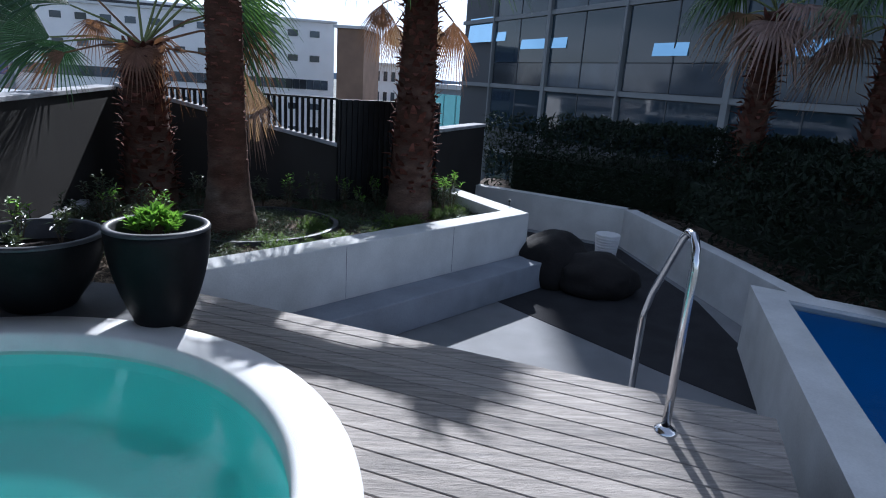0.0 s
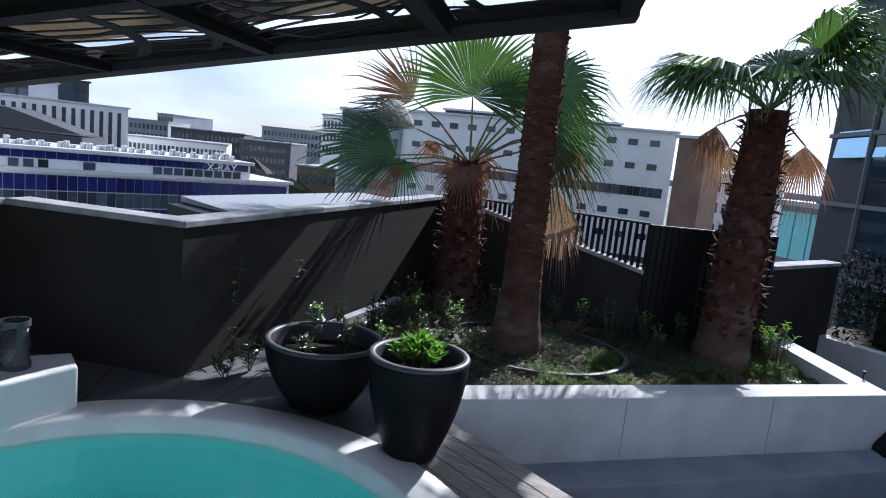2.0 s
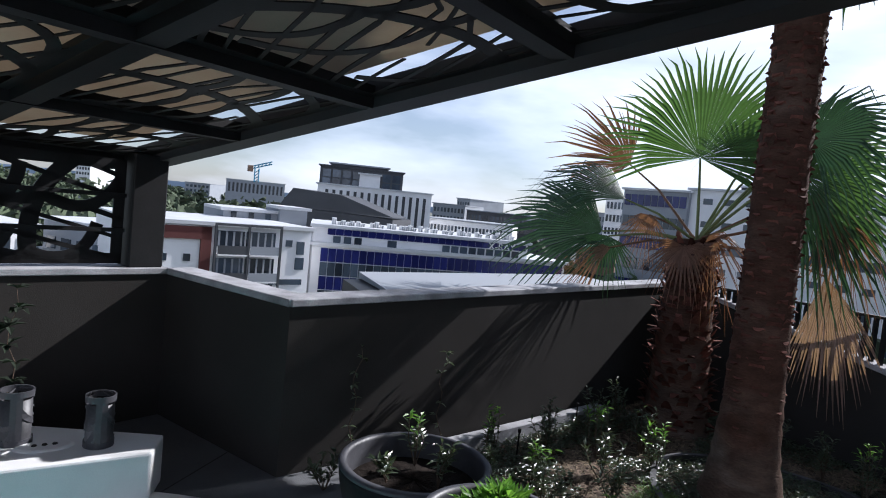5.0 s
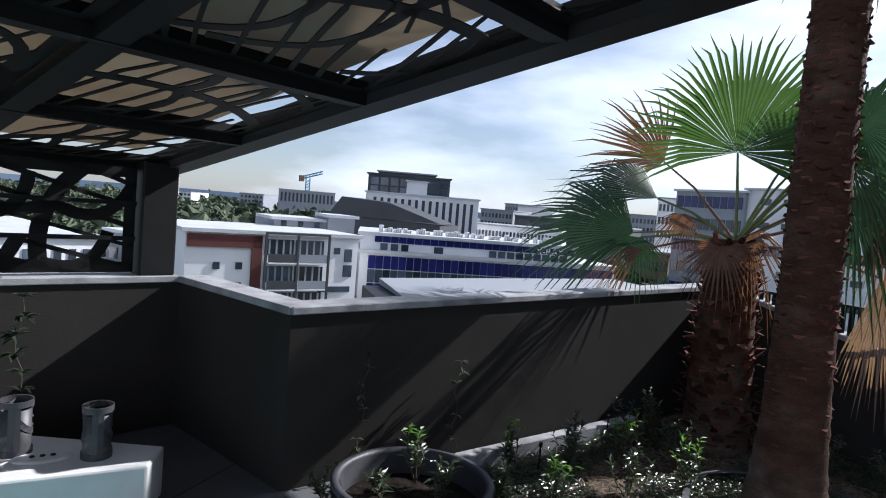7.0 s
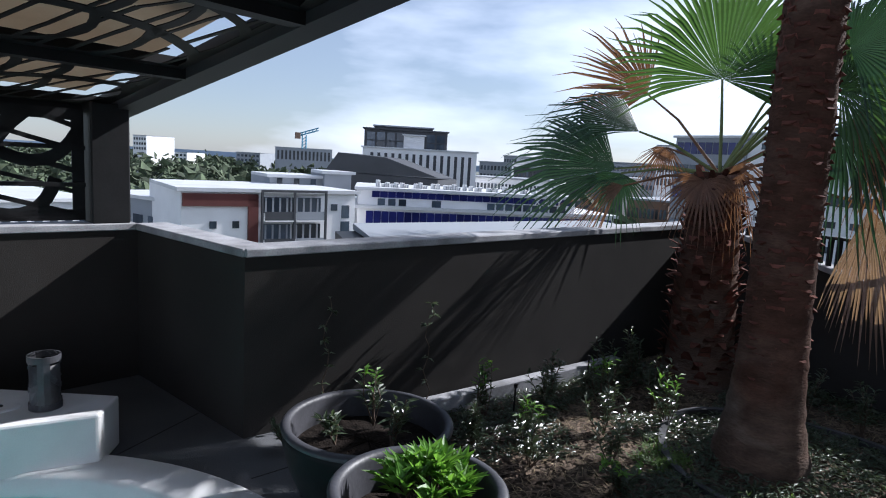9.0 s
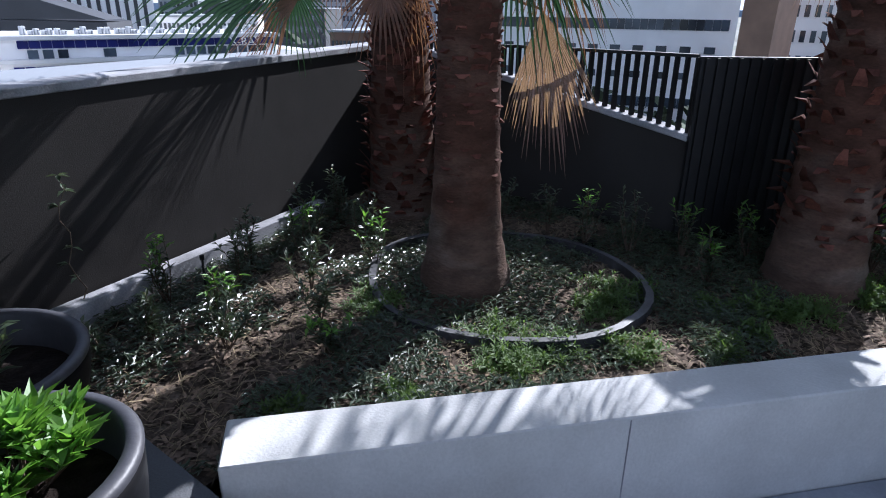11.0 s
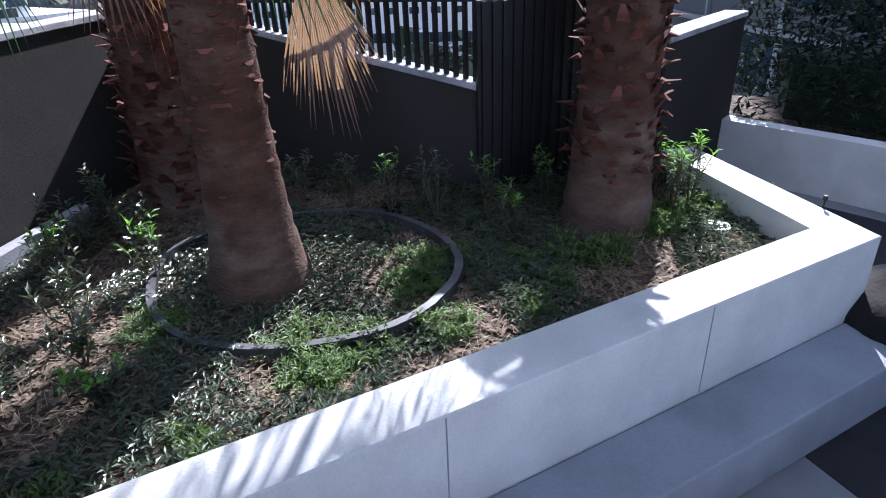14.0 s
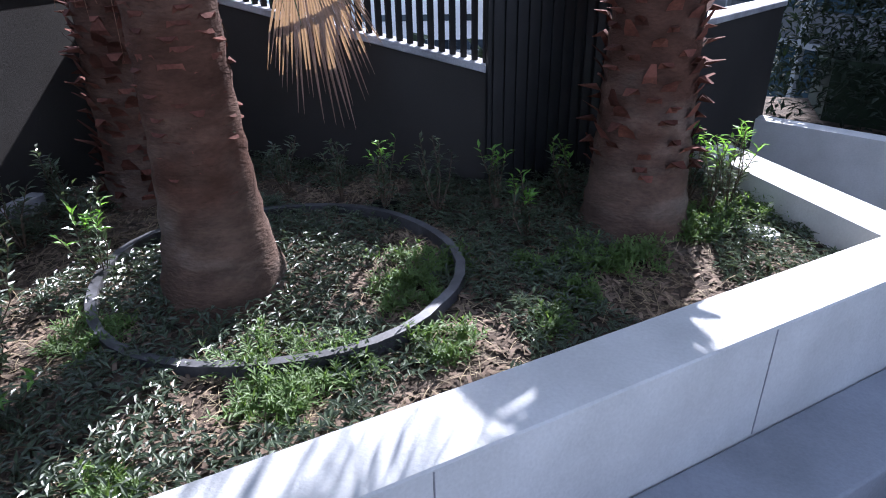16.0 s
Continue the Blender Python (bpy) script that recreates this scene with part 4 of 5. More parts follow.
# ---- planting ----
rg = random.Random(12)
SH = [(-3.06, 4.75, .42), (-2.90, 5.15, .34), (-3.22, 5.50, .38), (-2.79, 5.66, .44), (-3.17, 6.10, .40), (-2.49, 5.36, .30), (-2.39, 5.89, .36), (-2.76, 6.19, .40), (-3.33, 6.53, .42), (-2.62, 4.76, .30),
      (-1.37, 7.12, .42), (-1.05, 7.19, .46), (-0.70, 7.30, .40), (-1.72, 7.22, .34), (-0.45, 6.97, .36), (-0.29, 7.54, .40), (-2.38, 6.85, .42), (-2.17, 7.30, .38), (0.56, 7.54, .46), (0.68, 7.71, .50), (0.45, 7.78, .44), (0.35, 8.03, .40),
      (-2.74, 4.44, .26), (-2.17, 5.11, .24), (-1.90, 4.92, .2), (-2.37, 4.62, .24)]
for k, (x, y, h) in enumerate(SH):
    lime = M_LIME if k % 3 == 0 or k >= 10 and k < 16 and k % 2 == 0 or 18 <= k < 21 else None
    shrub("shrub", (x, y, soil_z(x, y)), h * 1.15, 0.16, 7, 20, 0.062, M_LEAF, 400 + k,
          "glossy dark-leaved shrub with lime shoots in the planter" if lime else "glossy dark-leaved shrub in the planter soil", "shrub", lime)
for k, (x, y, r, h) in enumerate([(-1.20, 5.50, .17, .14), (-1.08, 5.32, .14, .12), (-0.96, 5.55, .12, .12), (-0.97, 6.36, .16, .14), (-0.86, 6.16, .14, .13), (-0.82, 6.55, .12, .10), (-0.60, 5.80, .13, .10), (-0.02, 6.75, .17, .14),
                                  (0.16, 6.85, .12, .12), (0.58, 7.48, .17, .16), (0.74, 7.62, .15, .14), (0.95, 7.75, .16, .14), (1.08, 7.95, .10, .12), (0.50, 7.25, .12, .12), (-0.33, 6.60, .10, .08), (-0.10, 6.35, .08, .07),
                                  (-1.32, 4.80, .09, .07), (-2.05, 5.45, .12, .13), (-0.20, 6.05, .08, .07), (-1.75, 4.45, .08, .07)]):
    fern("fern", (x, y, soil_z(x, y)), r, h, M_FERN, 500 + k, "feathery yellow-green ground plant in the planter")
# creeping ground cover, chips and twigs over the soil
bc, bk, bt = bmesh.new(), bmesh.new(), bmesh.new()
rg = random.Random(77)
n = 0
while n < 23000:
    x, y = -3.7 + 5.3 * rg.random(), 3.9 + 4.7 * rg.random()
    if not inside((x, y), poly):
        continue
    n += 1
    z = soil_z(x, y)
    dens = noise.noise(Vector((x * 1.6, y * 1.6, 5)))
    if n % 3 and dens > -0.12:
        a = rg.random() * 6.28
        for q in range(3):
            leaf_blade(bc, Vector((x, y, z + 0.005 + 0.05 * rg.random() * (1 + dens))), rand_dir(rg, -0.05, 0.6), Vector((0, 0.1, 1)), 0.036 + 0.024 * rg.random(), 0.015)
    elif n % 5 < 3:
        a = rg.random() * 3.14
        d, s = Vector((math.cos(a), math.sin(a), 0)) * (0.012 + 0.02 * rg.random()), Vector((-math.sin(a), math.cos(a), 0)) * 0.008
        c = Vector((x, y, z + 0.008))
        t = Vector((0, 0, 0.012 * rg.random()))
        v = [bk.verts.new(c + e) for e in (-d - s, d - s + t, d + s + t, -d + s)]
        bk.faces.new(v)
    else:
        a = rg.random() * 6.28
        c = Vector((x, y, z + 0.01))
        d = Vector((math.cos(a), math.sin(a), 0.25 * rg.random())) * (0.05 + 0.10 * rg.random())
        s = Vector((-math.sin(a), math.cos(a), 0)) * 0.0018
        v = [bt.verts.new(e) for e in (c - s, c + s, c + d * 0.5 + s + Vector((0, 0, .012)), c + d * 0.5 - s + Vector((0, 0, .012)))]
        bt.faces.new(v)
        w = [bt.verts.new(c + d + s * 0.3), bt.verts.new(c + d - s * 0.3)]
        bt.faces.new((v[3], v[2], w[0], w[1]))
for nm, b, mt, cat, lab in (("ground_cover", bc, M_LEAF, "ground cover", "small dark creeping leaves over the planter soil"), ("bark_mulch", bk, M_CHIP, "mulch", "scattered bark chips on the soil"), ("dry_twigs", bt, M_DRY, "twigs", "dry twigs and grass blades on the soil")):
    tagged(part(nm, b, mt, None, lab, "stuff"), category=cat)


# edging ring round the tall palm
def ring_edge(cx, cy, r, a0, a1, z, label):
    t = thing("garden_edging", label, "garden edging", (cx, cy, z))
    bm = bmesh.new()
    k = 40
    pr = None
    for i in range(k + 1):
        a = radians(a0 + (a1 - a0) * i / k)
        rr = r * (1 + 0.02 * math.sin(i * 0.7))
        cur = [bm.verts.new((q * math.cos(a), q * math.sin(a) * 0.92, h + 0.012 * math.sin(i * 0.35))) for q, h in ((rr - 0.02, -0.06), (rr + 0.02, -0.06), (rr + 0.024, 0.035), (rr - 0.024, 0.035))]
        if pr:
            for j in range(4):
                bm.faces.new((pr[j], pr[(j + 1) % 4], cur[(j + 1) % 4], cur[j]))
        else:
            bm.faces.new(cur)
        pr = cur
    bm.faces.new(pr[::-1])
    part("edging_strip", bm, M_EDGING, t, "worn grey plastic edging strip")


ring_edge(-1.56, 6.18, 0.90, -10, 350, -0.055, "round grey garden edging about the tall palm, half buried")
for k, (x, y) in enumerate(((0.83, 7.34), (-1.40, 7.2))):
    d = thing("irrigation_cover", "round pale plastic irrigation cover set in the soil", "cover", (x, y, soil_z(x, y) + 0.01))
    bm = bmesh.new()
    lathe(bm, [(0.0, 0.018), (0.085, 0.018), (0.095, 0.008), (0.095, -0.02)], 28)
    part("lid", bm, M_WHITEN if k == 0 else M_POT, d)
for k, (x, y, h) in enumerate(((1.41, 7.33, 0.27), (-3.50, 6.16, 0.20), (-3.05, 5.0, 0.25))):
    d = thing("sprinkler", "thin black irrigation stake in the bed", "sprinkler", (x, y, -0.12))
    bm = bmesh.new()
    tube(bm, [(0, 0, 0), (0.005, 0, h)], 0.007, 8)
    part("stake", bm, M_BLACK, d)
    bm = bmesh.new()
    tube(bm, [(0.005, 0, h), (0.005, 0, h + 0.03)], 0.014, 10)
    part("nozzle", bm, M_BLACK, d)

# climbers on the wall
for k, (x, y, h) in enumerate(((-3.27, 3.60, .75), (-3.36, 4.40, .65), (-4.18, 1.62, .95))):
    rgv = random.Random(60 + k)
    t = thing("climbing_plant", "thin climbing plant on a wire against the dark wall", "climber", (x, y, 0.0), "climbers on the parapet wall")
    bs, bl = bmesh.new(), bmesh.new()
    pts = [Vector((0.02, 0, 0)) + Vector((0.02 * math.sin(i), 0.03 * math.sin(i * 1.7), h * i / 9 * 1.15)) for i in range(10)]
    tube(bs, pts, 0.004, 5, 0.002, cap=False)
    for i in range(26 if k < 2 else 60):
        p = pts[rgv.randrange(2, 10)]
        leaf_blade(bl, p, rand_dir(rgv, -0.4, 0.6), Vector((0, 0.1, 1)), 0.06 if k < 2 else 0.10, 0.028 if k < 2 else 0.05)
    part("stem", bs, M_STEM, t)
    part("leaves", bl, M_LEAF if k < 2 else M_HEDGE, t, kind="stuff")

# low shrubs between the wall and the wide pot
for k, (x, y) in enumerate(((-3.0, 3.55), (-2.9, 3.95), (-2.98, 3.3), (-2.85, 4.15))):
    shrub("shrub", (x, y, 0.0 if y < 4.1 else -0.1), 0.24, 0.14, 6, 16, 0.06, M_LEAF, 700 + k, "small dark shrub at the foot of the parapet wall")

# ---- fence of upright slats and the solid panel ----
fence = thing("slat_fence", "black steel fence of upright flat slats over the sloping wall", "fence", (-2.0, 7.9, 0.6))
FO = Vector((-2.0, 7.9, 0.6))
fa, fb = Vector((-3.42, 8.03)), Vector((-0.90, 7.83))
NS = 34
sl = bmesh.new()
box(sl, (-0.006, -0.022, 0), (0.006, 0.022, 1))
slm = None
for i in range(NS):
    f = i / (NS - 1)
    p = fa.lerp(fb, f)
    zb = 1.04 + (0.53 - 1.04) * f
    if slm is None:
        ob = part("slat", sl, M_BLACK, fence)
        slm = ob.data
    else:
        ob = new("slat", slm)
        ob.parent = fence
    ob.location = Vector((p.x, p.y, 0.45)) - FO
    ob.rotation_euler = (0, 0, radians(-25))
    ob.scale = (1.6, 1.0, 1.28 - 0.45)
bm = bmesh.new()
run(bm, fa - Vector((FO.x, FO.y)), fb - Vector((FO.x, FO.y)), 0.05, 1.275 - 0.6, 1.30 - 0.6)
part("rail", bm, M_BLACK, fence, "black top rail")
panel = thing("solid_panel", "black ribbed metal panel beside the slatted fence", "panel", (-0.3, 8.3, -0.7))
pa, pb = Vector((-0.87, 7.74)), Vector((0.46, 8.66))
PO = Vector((-0.3, 8.3))
bm = bmesh.new()
run(bm, pa - PO, pb - PO, 0.04, 0.0, 1.99)
part("sheet", bm, M_BLACK, panel)
dn = (pb - pa).normalized()
for i in range(20):
    p = pa.lerp(pb, (i + 0.5) / 20) - PO + Vector((dn.y, -dn.x)) * 0.032
    bm = bmesh.new()
    run(bm, p - dn * 0.012, p + dn * 0.012, 0.022, 0.02, 1.98)
    part("rib", bm, M_BLACK, panel)

# ---- hand rail of the steps ----
lad = thing("hand_rail", "polished stainless steel hand rail rising from the deck edge", "hand rail", (1.60, 2.24, 0.0))
bm = bmesh.new()
pts = [(0, 0, 0), (0.0, 0, 0.5), (0.0, 0.0, 0.84), (0.003, 0.02, 0.93), (0.008, 0.07, 0.985), (0.015, 0.14, 0.985), (0.025, 0.22, 0.94), (0.05, 0.40, 0.76), (0.09, 0.66, 0.50), (0.11, 0.78, 0.36), (0.115, 0.81, 0.28), (0.115, 0.81, -0.75)]
tube(bm, pts, 0.021, 14)
part("tube", bm, M_STEEL, lad, smooth=True)
bm = bmesh.new()
lathe(bm, [(0.023, 0.03), (0.028, 0.03), (0.036, 0.02), (0.052, 0.014), (0.056, 0.0)], 28)
part("base_flange", bm, M_STEEL, lad, "round steel base flange", smooth=True)

# steps below the deck edge
for k in range(3):
    bm = bmesh.new()
    p, q = Vector((1.30, 2.92 + 0.28 * k)), Vector((2.30, 2.52 + 0.28 * k))
    run(bm, p, q, 0.28, FLOOR_Z, -0.19 * (k + 1))
    structure("step", bm, M_FLOORL, "grey step below the deck")

# bean bags and bucket
def blob(name, at, sx, sy, sz, mat, seed, label, cat):
    t = thing(name, label, cat, at, "bean bags on the lower terrace")
    bm = bmesh.new()
    bmesh.ops.create_icosphere(bm, subdivisions=4, radius=1)
    for v in bm.verts:
        c = v.co.copy()
        k = 1 + 0.16 * noise.noise(c * 1.7 + Vector((seed, 0, 0))) + 0.05 * noise.noise(c * 6)
        v.co = Vector((c.x * sx * k, c.y * sy * k, max(-0.55, c.z) * sz * k + 0.55 * sz))
    part("cushion", bm, mat, t, smooth=True)


blob("bean_bag", (1.95, 7.0, FLOOR_Z), 0.52, 0.50, 0.40, M_BAG, 3, "slumped dark brown bean bag on the darker floor", "bean bag")
blob("bean_bag", (2.45, 6.65, FLOOR_Z), 0.50, 0.46, 0.30, M_BAG, 8, "flat dark brown bean bag beside the other", "bean bag")
bk_ = thing("bucket", "white ribbed plastic bucket standing by the low wall", "bucket", (2.95, 7.98, FLOOR_Z))
bm = bmesh.new()
prof = [(0.0, 0.0), (0.13, 0.0)]
for i in range(9):
    prof += [(0.135 + 0.004 * i, 0.02 + 0.04 * i), (0.142 + 0.004 * i, 0.03 + 0.04 * i), (0.142 + 0.004 * i, 0.045 + 0.04 * i), (0.135 + 0.004 * i, 0.055 + 0.04 * i)]
lathe(bm, prof + [(0.165, 0.385)], 32)
part("body", bm, M_WHITEN, bk_)
bm = bmesh.new()
lathe(bm, [(0.0, 0.41), (0.165, 0.41), (0.175, 0.40), (0.175, 0.38)], 32)
part("lid", bm, M_WHITEN, bk_)

# hedge in the shaded bed
bm = bmesh.new()
rg = random.Random(91)
n = 0
while n < 26000:
    x, y = 1.4 + 6.4 * rg.random(), 4.0 + 8.0 * rg.random()
    s = (x - 3.55) * 0.62 + (y - 9.0) * 0.78 if y > 8.0 else (x - 3.85) * 0.99 + (y - 6.4) * 0.12
    if s < 0.15 or s > 3.0:
        continue
    n += 1
    top = min(1.0, -0.05 + 1.0 * s) + 0.22 * noise.noise(Vector((x * 1.1, y * 1.1, 0))) + 0.1 * noise.noise(Vector((x * 4, y * 4, 3)))
    z = top - 0.5 * rg.random() ** 2
    if z < -0.3:
        z = -0.25
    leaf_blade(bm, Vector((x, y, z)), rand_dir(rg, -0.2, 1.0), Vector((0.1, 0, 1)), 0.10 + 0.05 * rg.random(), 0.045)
tagged(part("hedge", bm, M_HEDGE, None, "dense green hedge, darkened for the shade of its bed", "stuff"), category="hedge")
# added solid block in the shade-dark leaf colour fills the gaps between leaves
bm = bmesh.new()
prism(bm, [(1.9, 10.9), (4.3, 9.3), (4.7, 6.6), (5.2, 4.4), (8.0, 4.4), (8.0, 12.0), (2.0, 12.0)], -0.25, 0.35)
tagged(structure("hedge_dark_fill", bm, M_HEDGE), category="")

# ---- glass building across the gap ----
FA, FB = Vector((12.6, 12.6)), Vector((2.2, 37.0))
fd = (FB - FA).normalized()
fn = Vector((-fd.y, fd.x))
if fn.x > 0:
    fn = -fn
face = thing("glass_building", "dark glass office building with pale grid frames across the gap", "building", (FA.x, FA.y, -25))
FOF = Vector((FA.x, FA.y, -25))


def fpart(name, bm, mat, label="", parent=None):
    bmesh.ops.translate(bm, vec=-FOF, verts=bm.verts)
    return part(name, bm, mat, parent or face, label)


FLN = (FB - FA).length
bm = bmesh.new()
run(bm, FA - fd * 9 - fn * 6, FB + fd * 1 - fn * 6, 11.5, -25, 13.6)
fpart("body", bm, M_DARKB)
# unseen upper storeys, end and height set to shade the lower terrace
bm = bmesh.new()
run(bm, FA - fd * 9 - fn * 6.1, FB + fd * 0.95 - fn * 6.1, 11.3, 13.6, 29)
fpart("unseen_shade_body", bm, M_FACGLASS)
BAY = 5.3
nb = int((FLN + 9) / BAY)
for fl in range(-2, 4):
    zb = 1.55 + 3.35 * fl
    bm = bmesh.new()
    p, q = FA - fd * 9, FB + fd * 0.5
    run(bm, p, q, 0.30, zb - 0.10, zb + 0.10, 0)
    fpart("floor_beam", bm, M_FRAMEG)
for i in range(nb + 1):
    p = FA - fd * 9 + fd * (i * BAY + 0.45)
    bm = bmesh.new()
    run(bm, p - fd * (0.13 if i % 2 else 0.06), p + fd * (0.13 if i % 2 else 0.06), 0.40, -9, 13.6)
    fpart("mullion", bm, M_FRAMEG)
rg = random.Random(17)
for fl in range(-2, 3):
    zb = 1.55 + 3.35 * fl
    for i in range(nb):
        p = FA - fd * 9 + fd * (i * BAY + 0.60) + fn * 0.04
        q = p + fd * (BAY - 0.30)
        w = new("window")
        w.parent = face
        w.location = Vector((p.x, p.y, zb)) - FOF
        o2 = Vector((p.x, p.y))
        for z0, z1, mt in ((0.12, 1.15, M_WIN if fl >= 0 else M_DARKB), (1.18, 3.22, M_FACGLASS)):
            bm = bmesh.new()
            run(bm, p - o2, q - o2, 0.03, z0, z1)
            part("pane", bm, mt, w)
        bm = bmesh.new()
        m = p.lerp(q, 0.5) - o2
        run(bm, m - fd * 0.03, m + fd * 0.03, 0.07, 0.12, 3.22)
        part("window_bar", bm, M_DARKB, w)
# added metal panes, sky blue put in: stretch along facade, foot, head
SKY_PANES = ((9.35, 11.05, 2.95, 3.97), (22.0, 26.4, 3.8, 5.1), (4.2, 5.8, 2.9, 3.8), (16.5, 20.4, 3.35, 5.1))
for a, b, z0, z1 in SKY_PANES:
    p, q = FA + fd * a + fn * 0.10, FA + fd * b + fn * 0.10
    bm = bmesh.new()
    pts = [(p.x, p.y, z0), (q.x, q.y, z0), (q.x, q.y, z1), (p.x, p.y, z1)]
    lean = fn * 0.10 * (z1 - z0)
    front = [bm.verts.new((x - (lean.x if k > 1 else 0), y - (lean.y if k > 1 else 0), z)) for k, (x, y, z) in enumerate(pts)]
    back = [bm.verts.new(v.co - Vector((fn.x, fn.y, 0)) * 0.02) for v in front]
    bm.faces.new(front)
    bm.faces.new(back[::-1])
    for k in range(4):
        bm.faces.new((front[k], front[(k + 1) % 4], back[(k + 1) % 4], back[k]))
    bmesh.ops.recalc_face_normals(bm, faces=bm.faces)
    fpart("sky_tint_pane", bm, M_SKYPANE, "added blue metal pane standing in for a bright window")
# ---- the city ----
CAM = Vector((0.45, 1.6))
EYEZ = 1.87


def at_az(az, d):
    return CAM + Vector((math.cos(radians(az)), math.sin(radians(az)))) * d


def el_z(el, d):
    return EYEZ + d * math.tan(radians(el))


def facade(name, az0, d0, az1, d1, depth, ztop, label, mat, rows=(), mrows=None, roof=M_ROOF, zbot=-25.0, category="building"):
    """A block seen from the terrace. rows: (z0, z1, count, width share, material) of window rows on its front."""
    p, q = at_az(az0, d0), at_az(az1, d1)
    t = thing(name, label, category, (p.x, p.y, zbot), "buildings of the city")
    off = Vector((p.x, p.y, zbot))
    d = (q - p).normalized()
    away = Vector((-d.y, d.x))
    if away.dot(p - CAM) < 0:
        away = -away
    def add(nm, b, mt, lab=""):
        bmesh.ops.translate(b, vec=-off, verts=b.verts)
        return part(nm, b, mt, t, lab)
    bm = bmesh.new()
    prism(bm, [p, q, q + away * depth, p + away * depth], zbot, ztop)
    bmesh.ops.recalc_face_normals(bm, faces=bm.faces)
    add("wall", bm, mat)
    bm = bmesh.new()
    prism(bm, [p - away * 0.4 - d * 0.4, q - away * 0.4 + d * 0.4, q + away * depth, p + away * depth], ztop + 0.01, ztop + 0.35)
    add("roof", bm, roof)
    ln = (q - p).length
    for z0, z1, cnt, share, mt, *span in rows:
        s0, s1 = span if span else (0.02, 0.98)
        w = ln * (s1 - s0) / cnt
        me = None
        for i in range(cnt):
            a = p + d * (ln * s0 + w * (i + 0.5 - share / 2))
            if me is None:
                bm = bmesh.new()
                run(bm, (0, 0), d * w * share, 0.16, 0, z1 - z0)
                ob = part("window", bm, mt, t)
                me = ob.data
            else:
                ob = new("window", me)
                ob.parent = t
            ob.location = Vector((a.x - away.x * 0.03, a.y - away.y * 0.03, z0)) - off
    return t, p, q, d, away, add


# blue-glazed office with the white upper floor
z = lambda el: el_z(el, 70)
_, bp, bq, bd, ba, badd = facade("blue_office", 157.3, 68, 133.9, 76, 16, z(-4.35), "office building with cobalt blue glazed grid", M_WHITE,
    [(z(-4.35) - 0.15 - 1.55 * (k + 1), z(-4.35) - 0.15 - 1.55 * k - 0.1, 34, 0.92, M_COBALT if k != 1 and k != 3 else M_WIN, 0.03, 0.99) for k in range(8)])
facade("white_office", 157.3, 69, 137.4, 74, 13, z(-2.75), "white upper storey with window rows set back on the blue office", M_WHITE,
    [(z(-3.35), z(-2.8), 26, 0.95, M_COBALT, 0.06, 0.99), (z(-4.3), z(-3.45), 3, 0.7, M_WIN, 0.08, 0.22), (z(-4.3), z(-3.45), 1, 0.7, M_WIN, 0.32, 0.38), (z(-4.3), z(-3.45), 9, 0.8, M_WIN, 0.58, 0.96)], zbot=z(-4.35))
sign = thing("roof_sign", "dark sign board with white letters on the office roof edge", "sign", (*at_az(139.7, 72.2), z(-2.95)))
sb = bpy.data.curves.new("letters", "FONT")
sb.body, sb.size, sb.extrude, sb.align_x = "X-RAY", 1.15, 0.04, "CENTER"
so = bpy.data.objects.new("letters", sb)
scene.collection.objects.link(so)
sb.materials.append(M_WHITE)
so.parent = sign
dsg = (at_az(137.4, 74) - at_az(157.3, 69)).normalized()
so.location = (0.25, -0.35, -0.55)
so.rotation_euler = (radians(90), 0, math.atan2(dsg.y, dsg.x))
# rooftop pipes and vents
rg = random.Random(23)
for i in range(34):
    f = (i + rg.random()) / 34
    p = at_az(156 - 17.5 * f, 71 + 4 * f)
    v = thing("roof_vent", "small pale roof vent on the office", "roof vent", (p.x, p.y, z(-2.75) + 0.36), "vents on the office roof")
    bm = bmesh.new()
    h = 0.35 + 0.45 * rg.random()
    box(bm, (-0.25, -0.2, 0), (0.25, 0.2, h))
    bevelled(bm, 0.04, 1)
    part("hood", bm, M_WHITEN, v)
    bm = bmesh.new()
    tube(bm, [(0.3, 0, 0), (0.3, 0, h * 0.7), (0.55, 0, h * 0.7)], 0.05, 6)
    part("pipe", bm, M_GREYB, v)

# apartments with balconies
z = lambda el: el_z(el, 62)
t, ap, aq, ad, aa, aadd = facade("apartment_building", 172.4, 58, 157.5, 64, 14, z(-3.35), "white and red apartment building with balconies", M_WHITE,
    [(z(-4.9), z(-4.3), 1, 0.5, M_WIN, 0.82, 0.90), (z(-5.6), z(-4.4), 1, 0.7, M_WIN, 0.90, 0.97), (z(-7.0), z(-5.9), 1, 0.8, M_WIN, 0.90, 0.97), (z(-8.4), z(-7.9), 1, 0.9, M_WIN, 0.74, 0.97)]
    + [(z(-6.4), z(-5.8), 2, 0.3, M_WIN, 0.10, 0.34), (z(-8.0), z(-7.5), 2, 0.3, M_WIN, 0.10, 0.34)])
L = (aq - ap).length
for s0, s1, z0, z1, mt, o in ((0.005, 0.40, z(-4.55), z(-3.5), M_REDB, 0.12), (0.345, 0.40, -24.9, z(-3.5), M_REDB, 0.12)):
    bm = bmesh.new()
    run(bm, ap + ad * L * s0, ap + ad * L * s1, 0.3, z0, z1, 0)
    bmesh.ops.translate(bm, vec=(-aa.x * o, -aa.y * o, 0), verts=bm.verts)
    aadd("cladding", bm, mt, "red brick cladding")
